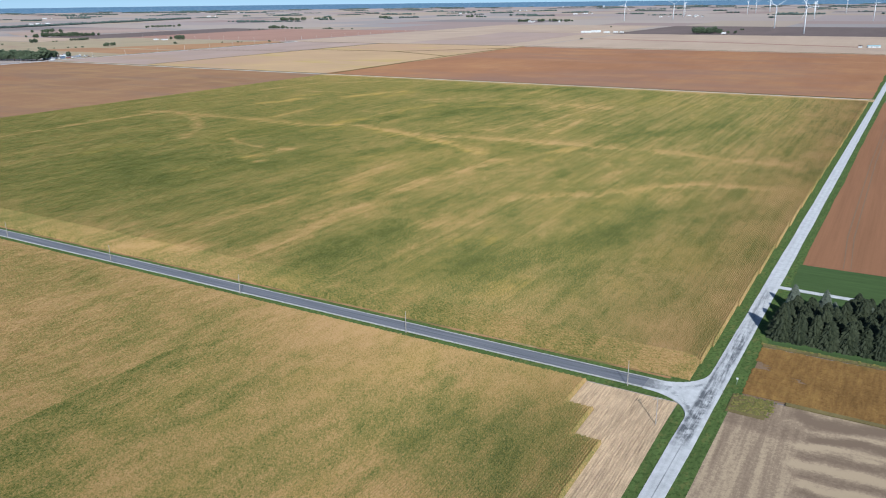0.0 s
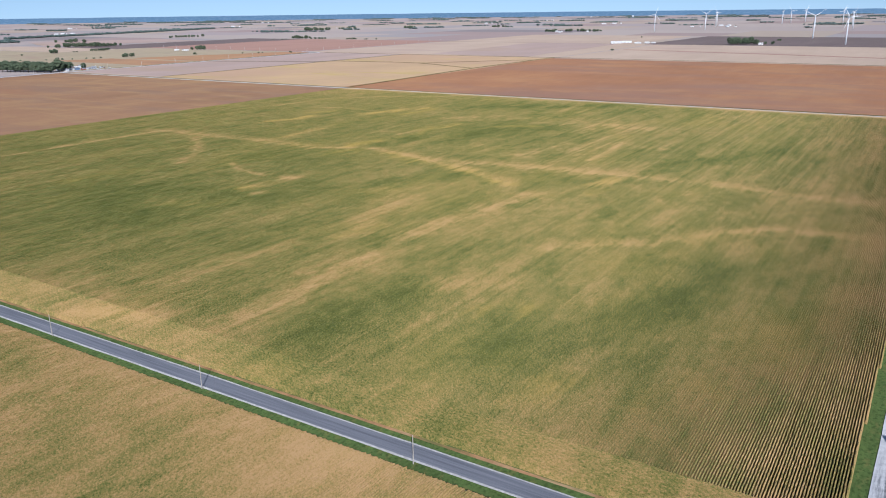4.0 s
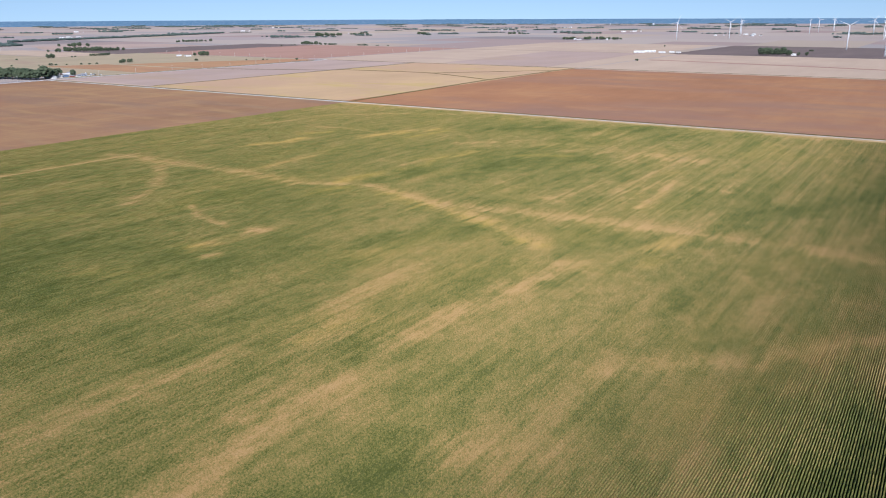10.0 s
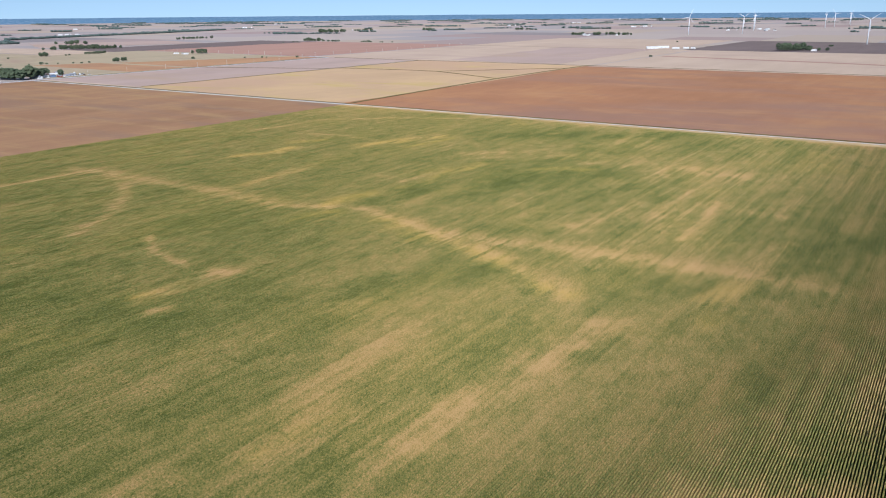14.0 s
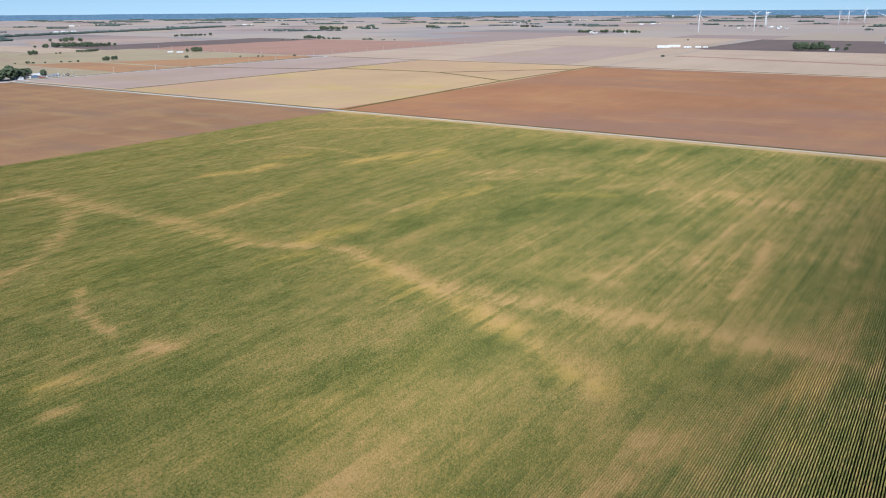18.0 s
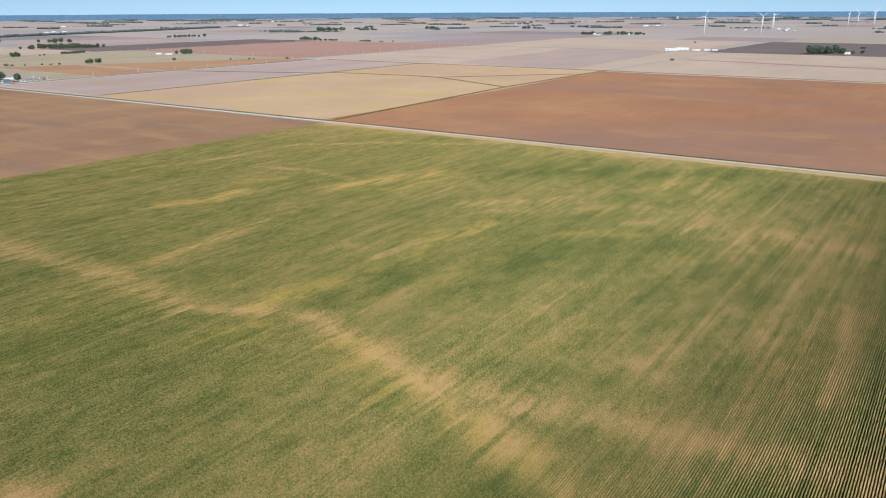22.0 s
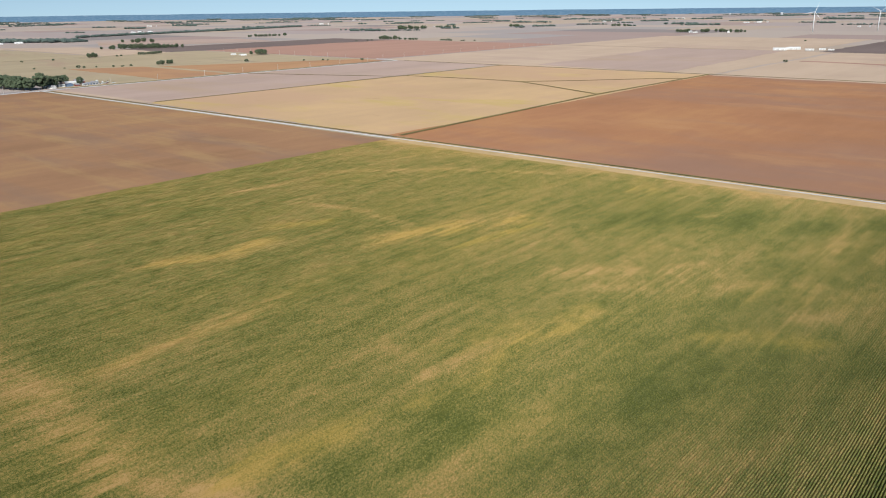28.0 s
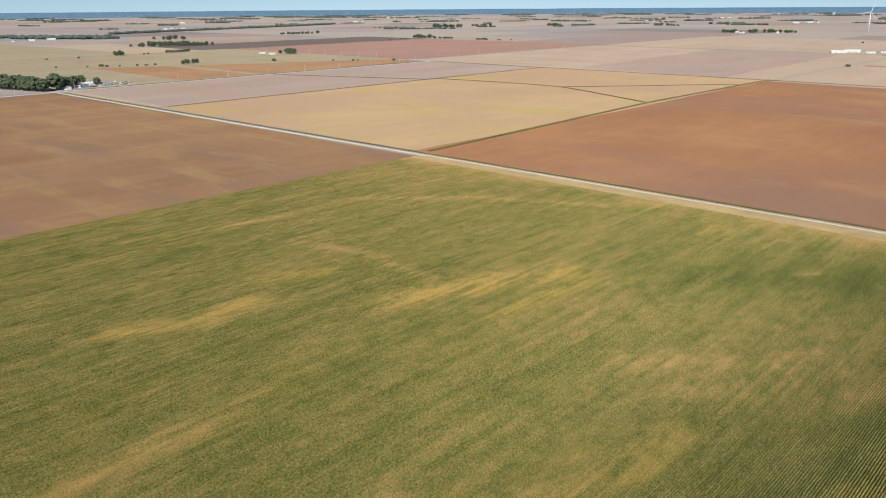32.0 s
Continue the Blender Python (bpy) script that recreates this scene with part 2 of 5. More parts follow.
edge = calc(nt, "MULTIPLY", calc(nt, "SUBTRACT", calc(nt, "ADD", off, wob), 3.05), 4.0, clamp=True)
link(nt, blend(nt, edge, tar, stone), b.inputs["Base Color"])
M["asphalt"] = m

# white limestone road: wheel tracks, and tarred dark worn stretches by the junction
m, nt, b = blank("limestone_gravel", 0.95)
v = coords(nt)
sep = nt.nodes.new("ShaderNodeSeparateXYZ")
link(nt, nt.nodes.new("ShaderNodeTexCoord").outputs["Object"], sep.inputs[0])
stone = ramp(nt, calc(nt, "MULTIPLY_ADD", grain(nt, v, 0.35, 4.0), 0.6, calc(nt, "MULTIPLY", grain(nt, v, 4.0), 0.4)), [(0.3, (0.37, 0.37, 0.37)), (0.7, (0.59, 0.59, 0.588))])
side = calc(nt, "SUBTRACT", sep.outputs["X"], calc(nt, "MULTIPLY_ADD", sep.outputs["Y"], 0.0175, 5.6))


def hump(value, middle, reach, peak):
    return calc(nt, "SUBTRACT", peak, calc(nt, "POWER", calc(nt, "ABSOLUTE", calc(nt, "MULTIPLY", calc(nt, "SUBTRACT", value, middle), 1 / reach)), 2.0), clamp=True)


def band(value, middle, half, edge):
    return calc(nt, "MULTIPLY", calc(nt, "SUBTRACT", half, calc(nt, "ABSOLUTE", calc(nt, "SUBTRACT", value, middle))), edge, clamp=True)


def arc(cx, cy, radius, half, edge):
    far = calc(nt, "SQRT", calc(nt, "ADD", calc(nt, "POWER", calc(nt, "ADD", sep.outputs["X"], -cx), 2.0), calc(nt, "POWER", calc(nt, "ADD", sep.outputs["Y"], -cy), 2.0)))
    return band(far, radius, half, edge)


scuff = calc(nt, "MULTIPLY", calc(nt, "SUBTRACT", grain(nt, coords(nt, (0.9, 0.07, 1)), 1.0, 5.0, 0.7), 0.40), 6.0, clamp=True)
blot = calc(nt, "MULTIPLY", calc(nt, "SUBTRACT", grain(nt, v, 0.30, 5.0, 0.7), 0.44), 7.0, clamp=True)
tarred = calc(nt, "MULTIPLY", calc(nt, "MULTIPLY", hump(sep.outputs["Y"], -14.0, 19.0, 1.6), band(side, -0.6, 2.6, 1.2)), calc(nt, "MULTIPLY_ADD", scuff, 0.6, calc(nt, "MULTIPLY", blot, 0.6), clamp=True))
onward = calc(nt, "MULTIPLY", calc(nt, "MULTIPLY", hump(sep.outputs["Y"], 24.0, 40.0, 1.4), band(side, -0.2, 2.7, 1.2)), calc(nt, "MULTIPLY_ADD", scuff, 0.75, calc(nt, "MULTIPLY", blot, 0.25)))
yard = calc(nt, "MULTIPLY", calc(nt, "MULTIPLY", hump(sep.outputs["Y"], 84.0, 26.0, 1.1), band(side, 0.0, 2.0, 1.2)), calc(nt, "MULTIPLY", scuff, 0.6))
rut = calc(nt, "MULTIPLY", calc(nt, "MULTIPLY", band(side, 0.15, 0.22, 8.0), calc(nt, "LESS_THAN", sep.outputs["Y"], -34.0)), calc(nt, "MULTIPLY", grain(nt, coords(nt, (1.0, 0.15, 1)), 1.0, 3.0), 1.1, clamp=True))
faint = calc(nt, "MULTIPLY", band(calc(nt, "ABSOLUTE", side), 1.3, 0.7, 1.4), calc(nt, "MULTIPLY", grain(nt, coords(nt, (1.5, 0.03, 1)), 1.0, 3.0), 0.22))
outside = calc(nt, "LESS_THAN", side, -2.4)
turning = calc(nt, "MULTIPLY", calc(nt, "MAXIMUM", arc(-13.0, -19.5, 16.3, 1.5, 0.8), arc(-12.5, 14.0, 17.6, 1.3, 0.8)), calc(nt, "MULTIPLY", blot, 0.75))
seam = calc(nt, "MULTIPLY", calc(nt, "MULTIPLY", calc(nt, "SUBTRACT", -6.5, calc(nt, "MULTIPLY_ADD", blot, 2.5, sep.outputs["X"])), 0.22, clamp=True), band(sep.outputs["Y"], -2.8, 3.3, 1.6))
dark = calc(nt, "MAXIMUM", calc(nt, "MAXIMUM", tarred, onward), calc(nt, "MAXIMUM", yard, rut))
dark = calc(nt, "MAXIMUM", dark, calc(nt, "MULTIPLY", outside, calc(nt, "MAXIMUM", turning, calc(nt, "MULTIPLY", seam, 0.8))))
mixd = calc(nt, "MAXIMUM", calc(nt, "MULTIPLY", dark, 0.92), faint)
link(nt, blend(nt, mixd, stone, (0.075, 0.08, 0.088)), b.inputs["Base Color"])
bump(nt, b, grain(nt, v, 6.0), 0.3, 0.03)
M["gravel"] = m

# tilled soil with combed straw: lengthwise near the road, crosswise further in
m, nt, b = blank("tilled_soil_with_straw", 0.95)
v = coords(nt)
sep = nt.nodes.new("ShaderNodeSeparateXYZ")
link(nt, nt.nodes.new("ShaderNodeTexCoord").outputs["Object"], sep.inputs[0])
wander = calc(nt, "MULTIPLY", calc(nt, "SUBTRACT", grain(nt, v, 0.05, 3.0), 0.5), 26.0)
along = grain(nt, coords(nt, (0.33, 0.018, 1)), 1.0, 4.0, 0.65)
wv = nt.nodes.new("ShaderNodeTexWave")
wv.wave_type, wv.bands_direction = "BANDS", "Y"
wv.inputs["Scale"].default_value, wv.inputs["Distortion"].default_value, wv.inputs["Detail"].default_value, wv.inputs["Detail Scale"].default_value = 0.03, 5.5, 5.0, 1.3
link(nt, v, wv.inputs["Vector"])
cross = calc(nt, "MULTIPLY_ADD", wv.outputs["Fac"], 0.5, calc(nt, "MULTIPLY", grain(nt, coords(nt, (0.03, 0.5, 1)), 1.0, 4.0, 0.7), 0.5))
inward = calc(nt, "MULTIPLY", calc(nt, "SUBTRACT", calc(nt, "ADD", sep.outputs["X"], wander), 32.0), 0.25, clamp=True)
straw = calc(nt, "ADD", calc(nt, "MULTIPLY", along, calc(nt, "SUBTRACT", 1.0, inward)), calc(nt, "MULTIPLY", cross, inward))
bare = calc(nt, "MULTIPLY", calc(nt, "ADD", calc(nt, "ADD", sep.outputs["Y"], 17.0), calc(nt, "MULTIPLY", wander, 0.5)), 0.35, clamp=True)
straw = calc(nt, "SUBTRACT", calc(nt, "MULTIPLY_ADD", calc(nt, "SUBTRACT", grain(nt, v, 0.9, 5.0, 0.8), 0.5), 0.75, straw), calc(nt, "MULTIPLY", bare, 0.17))
link(nt, ramp(nt, straw, [(0.22, (0.190, 0.136, 0.092)), (0.45, (0.285, 0.212, 0.142)), (0.62, (0.42, 0.322, 0.208))]), b.inputs["Base Color"])
bump(nt, b, grain(nt, v, 2.5, 3.0, 0.7), 0.6, 0.1)
M["bare"] = m

# distant farmland: a patchwork of fields, each of one tone, on the true plan
m, nt, b = blank("farmland_patchwork", 0.95)
b.inputs["Specular IOR Level"].default_value = 0.05
pl = nt.nodes.new("ShaderNodeAttribute")
pl.attribute_name = "plat"
# field tones paled and turned grey-lilac: distance haze mixed into the colours
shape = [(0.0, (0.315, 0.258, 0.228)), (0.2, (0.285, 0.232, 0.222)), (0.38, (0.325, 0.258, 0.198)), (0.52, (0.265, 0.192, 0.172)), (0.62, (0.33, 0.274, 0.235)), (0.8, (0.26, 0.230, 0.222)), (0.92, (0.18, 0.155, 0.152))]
tiles = []
for w, hgt, sx in ((1 / 402.0, 1 / 805.0, 0.3), (1 / 805.0, 1 / 402.0, 0.7)):
    sn = nt.nodes.new("ShaderNodeVectorMath")
    sn.operation = "FLOOR"
    mp = coords(nt, (w, hgt, 0), 0, pl.outputs["Vector"])
    link(nt, mp, sn.inputs[0])
    wh = nt.nodes.new("ShaderNodeTexWhiteNoise")
    wh.noise_dimensions = "3D"
    ad = nt.nodes.new("ShaderNodeVectorMath")
    ad.operation = "ADD"
    ad.inputs[1].default_value = (sx, sx, sx)
    link(nt, sn.outputs[0], ad.inputs[0])
    link(nt, ad.outputs[0], wh.inputs["Vector"])
    tiles.append(wh.outputs["Value"])
pick = calc(nt, "GREATER_THAN", tiles[0], 0.5)
chosen = calc(nt, "ADD", calc(nt, "MULTIPLY", tiles[0], calc(nt, "SUBTRACT", 1.0, pick)), calc(nt, "MULTIPLY", tiles[1], pick))
chosen = calc(nt, "FRACT", calc(nt, "MULTIPLY", chosen, 1.93))
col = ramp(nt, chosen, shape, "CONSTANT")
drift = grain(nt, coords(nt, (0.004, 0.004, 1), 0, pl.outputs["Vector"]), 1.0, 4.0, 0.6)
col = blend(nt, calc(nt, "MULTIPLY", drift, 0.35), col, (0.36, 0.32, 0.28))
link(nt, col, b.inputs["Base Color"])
M["patchwork"] = m

# backdrop: far woods and fields fifteen kilometres off, their blue haze painted as glowing colour
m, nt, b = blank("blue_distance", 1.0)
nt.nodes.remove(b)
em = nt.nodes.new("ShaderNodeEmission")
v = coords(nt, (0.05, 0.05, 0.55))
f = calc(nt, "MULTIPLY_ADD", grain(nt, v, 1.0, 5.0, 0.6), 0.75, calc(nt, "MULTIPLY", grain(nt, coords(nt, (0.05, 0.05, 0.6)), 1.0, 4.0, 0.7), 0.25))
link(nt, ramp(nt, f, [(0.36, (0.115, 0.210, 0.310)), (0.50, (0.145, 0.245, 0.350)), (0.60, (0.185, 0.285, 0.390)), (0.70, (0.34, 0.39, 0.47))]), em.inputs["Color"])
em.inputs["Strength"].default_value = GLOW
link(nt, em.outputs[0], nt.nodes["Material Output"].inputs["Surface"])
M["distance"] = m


# ---------------------------------------------------------------- building helpers
def part(name, bm, material, parent=None, label="", smooth=False):
    me = bpy.data.meshes.new(name)
    bm.to_mesh(me)
    bm.free()
    if smooth:
        me.polygons.foreach_set("use_smooth", [True] * len(me.polygons))
    me.materials.append(M[material])
    ob = new(name, me)
    if parent is not None:
        ob.parent = parent
    if label:
        ob["label"] = label
    return ob


def box(bm, x0, x1, y0, y1, z0, z1):
    r = bmesh.ops.create_cube(bm, size=1.0)
    bmesh.ops.scale(bm, vec=(x1 - x0, y1 - y0, z1 - z0), verts=r["verts"])
    bmesh.ops.translate(bm, vec=((x0 + x1) / 2, (y0 + y1) / 2, (z0 + z1) / 2), verts=r["verts"])
    return r["verts"]


def tube(bm, p, q, r0, r1, n=8):
    p, q = Vector(p), Vector(q)
    r = bmesh.ops.create_cone(bm, cap_ends=True, segments=n, radius1=r0, radius2=r1, depth=(q - p).length)
    turn = (q - p).to_track_quat("Z", "Y").to_matrix().to_4x4()
    bmesh.ops.transform(bm, matrix=Matrix.Translation((p + q) / 2) @ turn, verts=r["verts"])
    return r["verts"]


def raw(name, verts, faces, material, attrs=(), parent=None):
    """A large mesh from arrays: verts (n, 3), quads (m, 4), float attributes by point."""
    me = bpy.data.meshes.new(name)
    verts, faces = np.asarray(verts, np.float32), np.asarray(faces, np.int32)
    me.vertices.add(len(verts))
    me.vertices.foreach_set("co", verts.ravel())
    me.loops.add(faces.size)
    me.loops.foreach_set("vertex_index", faces.ravel())
    me.polygons.add(len(faces))
    k = faces.shape[1]
    me.polygons.foreach_set("loop_start", np.arange(0, faces.size, k, dtype=np.int32))
    me.polygons.foreach_set("loop_total", np.full(len(faces), k, np.int32))
    for key, values in attrs:
        kind = "FLOAT_VECTOR" if np.ndim(values) == 2 else "FLOAT"
        a = me.attributes.new(key, kind, "POINT")
        a.data.foreach_set("vector" if kind == "FLOAT_VECTOR" else "value", np.asarray(values, np.float32).ravel())
    me.polygons.foreach_set("use_smooth", np.zeros(len(faces), bool))
    me.update(calc_edges=True)
    me.materials.append(M[material])
    ob = new(name, me)
    if parent is not None:
        ob.parent = parent
    return ob


# value noise for arrays of places
def hashed(i, j, k):
    n = (i * 374761393 + j * 668265263 + k * 974711) & 0x7FFFFFFF
    n = ((n ^ (n >> 13)) * 1274126177) & 0x7FFFFFFF
    return ((n ^ (n >> 16)) & 0xFFFF) / 65535.0


def vnoise(x, y, k):
    i, j = np.floor(x).astype(np.int64), np.floor(y).astype(np.int64)
    u, w = x - i, y - j
    u, w = u * u * (3 - 2 * u), w * w * (3 - 2 * w)
    a = hashed(i, j, k) * (1 - u) + hashed(i + 1, j, k) * u
    c = hashed(i, j + 1, k) * (1 - u) + hashed(i + 1, j + 1, k) * u
    return a * (1 - w) + c * w


def fbm(x, y, k, octaves=3):
    total, amp, norm = 0.0, 1.0, 0.0
    for n in range(octaves):
        total = total + amp * vnoise(x * 2**n, y * 2**n, k + 17 * n)
        norm, amp = norm + amp, amp * 0.55
    return total / norm


# ---------------------------------------------------------------- the ground
CX, CY, FLAT, RANGE = -150.0, 60.0, 3600.0, 1000.0
EYE = 121.0


def far_r(d):
    """The land keeps its plan to 3.6 km; past that it is drawn in and lifted, so that it meets the sky where the true horizon does."""
    return d if d <= FLAT else FLAT + (d - FLAT) / (1 + (d - FLAT) / RANGE)


def place(x, y):
    dx, dy = x - CX, y - CY
    d = math.hypot(dx, dy)
    r = far_r(d)
    return CX + dx * r / d, CY + dy * r / d, EYE * (1 - r / d), r / d


radii = [60.0, 300.0] + [600.0 + 250 * n for n in range(12)] + [FLAT + 60 * n for n in range(1, 4)] + [FLAT + 240 * 1.15**n for n in range(19)]
radii = [d for d in radii if d < 9000] + [9000.0, 10000.0, 11300.0]
turns = 240
gv, gp = [(CX, CY, 0.0)], [(CX, CY, 0.0)]
for d in radii:
    for n in range(turns):
        a = 2 * math.pi * n / turns
        gx, gy = CX + d * math.cos(a), CY + d * math.sin(a)
        X, Y, Z, s = place(gx, gy)
        gv.append((X, Y, Z))
        gp.append((gx, gy, 0))
gf = []
for k in range(len(radii) - 1):
    for n in range(turns):
        a, c = 1 + k * turns + n, 1 + k * turns + (n + 1) % turns
        gf.append((a, c, c + turns, a + turns))
gf += [(0, 1 + n, 1 + (n + 1) % turns, 1 + (n + 2) % turns) for n in range(0, turns, 2)]
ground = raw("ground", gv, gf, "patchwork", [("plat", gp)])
tagged(ground, "flat farmland of harvested and ripe fields reaching the horizon", "ground", kind="structure")

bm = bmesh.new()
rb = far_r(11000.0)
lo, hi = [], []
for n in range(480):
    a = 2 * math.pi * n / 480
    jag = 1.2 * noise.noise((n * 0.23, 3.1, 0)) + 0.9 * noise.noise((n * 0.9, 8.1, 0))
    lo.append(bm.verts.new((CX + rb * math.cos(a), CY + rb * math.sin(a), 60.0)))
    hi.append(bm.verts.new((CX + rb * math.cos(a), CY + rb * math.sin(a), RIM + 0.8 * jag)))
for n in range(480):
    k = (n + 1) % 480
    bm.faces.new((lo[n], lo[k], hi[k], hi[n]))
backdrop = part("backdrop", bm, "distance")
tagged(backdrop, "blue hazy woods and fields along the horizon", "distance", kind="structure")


def parcel(name, x0, x1, y0, y1, material, label, z=0.05, skew=0.0, wave=0.0):
    """A field: a flat slab of crop or soil a hand thick, with slightly wavering edges."""
    bm = bmesh.new()
    edge = []
    per = 24
    ring = [(x0 + (x1 - x0) * k / per, y0) for k in range(per)] + [(x1, y0 + (y1 - y0) * k / per) for k in range(per)]
    ring += [(x1 + (x0 - x1) * k / per, y1) for k in range(per)] + [(x0, y1 + (y0 - y1) * k / per) for k in range(per)]
    for px, py in ring:
        wx = wave * noise.noise((px * 0.02, py * 0.02, 1.0))
        wy = wave * noise.noise((px * 0.02, py * 0.02, 7.0))
        edge.append((px + wx + skew * py, py + wy))
    top = [bm.verts.new((px, py, z)) for px, py in edge]
    low = [bm.verts.new((px, py, z - 0.2)) for px, py in edge]
    bm.faces.new(top)
    for k in range(len(top)):
        j = (k + 1) % len(top)
        bm.faces.new((top[k], low[k], low[j], top[j]))
    return tagged(part(name, bm, material), label, "field", kind="structure")


def field(name, corners, material, label, z, wave=2.0):
    """A field of any outline, with slightly wavering edges."""
    bm = bmesh.new()
    edge = []
    for (ax, ay), (cx, cy) in zip(corners, corners[1:] + corners[:1]):
        for k in range(14):
            px, py = ax + (cx - ax) * k / 14, ay + (cy - ay) * k / 14
            n = 1.0 if wave > 1.5 else 18.0
            edge.append((px + wave * noise.noise((px * 0.02 * n, py * 0.02 * n, 1.0)), py + wave * noise.noise((px * 0.02 * n, py * 0.02 * n, 7.0))))
    top = [bm.verts.new((px, py, z)) for px, py in edge]
    low = [bm.verts.new((px, py, z - 0.2)) for px, py in edge]
    bm.faces.new(top)
    for k in range(len(top)):
        j = (k + 1) % len(top)
        bm.faces.new((top[k], low[k], low[j], top[j]))
    bmesh.ops.recalc_face_normals(bm, faces=bm.faces)
    return tagged(part(name, bm, material), label, "field", kind="structure")


SK = 0.0175  # the side road leans a little from the section line
parcel("soybean_field", -842, 3, 828, 1650, "soy_red", "ripe red-brown soybean field beyond the farm road", 0.220, 0.012, 3)
parcel("soybean_field", -1572, -797, 20, 808, "soy_brown", "ripe brown soybean field with paler drifts", 0.240, 0.0, 2)
parcel("ochre_field", -1282, -818, 828, 1352, "ochre", "ripe ochre field inside grassy ditches", 0.260, 0.0, 4)
parcel("ochre_field", -1282, -822, 1350, 1664, "ochre", "ripe ochre field inside grassy ditches", 0.280, 0.0, 6)
parcel("stubble_field", -1564, -1262, 826, 1650, "lilac", "cut grey-pink stubble field", 0.300, -0.02, 3)
parcel("stubble_field", -830, 13, 1640, 2064, "beige", "cut beige stubble field", 0.320, 0.01, 6)
parcel("stubble_field", -830, 13, 2060, 2432, "beige", "cut beige stubble field", 0.340, 0.01, 6)
parcel("stubble_field", -1640, -822, 1650, 2440, "beige", "cut beige stubble field", 0.360, 0.0, 8)
parcel("tilled_field", -900, 20, 2432, 3210, "dark", "freshly tilled dark soil field", 0.380, 0.02, 12)
parcel("soybean_field", -2540, -1662, 1660, 2500, "soy_hazed", "ripe red soybean field paled by distance haze", 0.400, 0.0, 6)
parcel("pasture", -2020, -1594, 850, 1420, "olive", "dry olive pasture", 0.420, 0.0, 8)
parcel("pasture", -2420, -2016, 850, 1640, "olive", "dry olive pasture", 0.460, 0.0, 8)
parcel("tilled_field", -2760, -2420, 1560, 2500, "dark", "tilled dark soil field", 0.480, 0.0, 20)
field("pasture", [(-3350, 880), (-3350, 1330), (-2425, 1330), (-2425, 880)], "olive", "dry olive pasture", 0.54, 12)
field("stubble_field", [(-3250, 1345), (-3000, 1560), (-2425, 1555), (-2425, 1345)], "beige", "cut beige stubble field", 0.62, 12)
field("stubble_field", [(-2950, 1600), (-2770, 2200), (-3300, 2350), (-3500, 1850)], "lilac", "cut grey-pink stubble field", 0.64, 14)
parcel("pasture", -2430, -1650, 1430, 1640, "olive", "dry olive strip pasture", 0.500, 0.0, 8)
parcel("stubble_field", -1640, -900, 2452, 3230, "beige", "cut beige stubble field", 0.520, 0.0, 8)
parcel("soybean_field", 13.0, 640, 146, 800, "soy_near", "ripe red-brown soybean field beside the side road", 0.160, SK, 0.8)
field("stubble_field", [(-1215, 1700), (-1262, 2436), (-936, 2436), (-905, 1668)], "lilac", "cut grey-pink stubble field", 0.56, 8)
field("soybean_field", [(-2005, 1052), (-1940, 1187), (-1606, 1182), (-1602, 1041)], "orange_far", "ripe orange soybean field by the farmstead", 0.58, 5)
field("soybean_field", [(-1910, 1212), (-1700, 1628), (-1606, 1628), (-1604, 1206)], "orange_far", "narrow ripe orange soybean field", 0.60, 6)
parcel("yard_grass", 14, 170, 45, 112, "lawn", "shaded green grass under the windbreak", 0.10, 0.0, 0.4)
parcel("lawn", 14.5, 170, 111.5, 145.5, "lawn", "mown green lawn beside the lane", 0.12, 0.0, 0.4)
parcel("soybean_soil", 14.8, 170, 4.6, 44, "torn", "soil and fallen leaves under the orange soybeans", 0.18, 0.0, 1.0)
parcel("weed_patch", 12.5, 23.5, -7.5, 4.4, "ditch", "patch of olive weeds at the field corner", 0.32, 0.0, 3.0)
parcel("tilled_field", 8.0, 190, -190, 3.6, "bare", "bare tilled soil field with pale swirls", 0.08, 0.01, 0.8)
parcel("stubble_field", -33, -2.0, -190, -11, "stubble", "cut corn stubble in pale rows", 0.12, 0.0, 0.6)
parcel("cornfield_soil", -796, 12, 5.2, 798, "soil", "dark soil under the standing corn", 0.06, 0.0, 0.0)
parcel("cornfield_soil", -900, -34, -260, -11.5, "soil", "dark soil under the standing corn", 0.06, 0.0, 0.0)

# ---------------------------------------------------------------- standing corn
ROW = 0.762
# swales, worn strips and dry drifts in the corn: half width, strength, places along the middle
SWALES = [
    (3.2, 0.75, [(-674, 120), (-674, 369)]),
    (7, 0.44, [(-690, 356), (-660, 361), (-627, 360), (-527, 365), (-463, 358)]),
    (5, 0.52, [(-463, 358), (-432, 375), (-412, 382), (-388, 372), (-360, 365), (-329, 353)]),
    (7, 0.46, [(-329, 353), (-303, 346), (-273, 329), (-243, 313)]),
    (7, 0.40, [(-345, 362), (-312, 364), (-282, 369), (-245, 375), (-174, 378), (-110, 379), (-62, 372), (-20, 372)]),
    (5, 0.36, [(-610, 348), (-570, 319), (-541, 291), (-512, 250)]),
    (2.5, 0.42, [(-475, 270), (-449, 253), (-415, 246)]),
    (5.5, 0.46, [(-152, 190), (-134, 206), (-110, 222), (-88, 257), (-62, 281), (-24, 286)]),
]
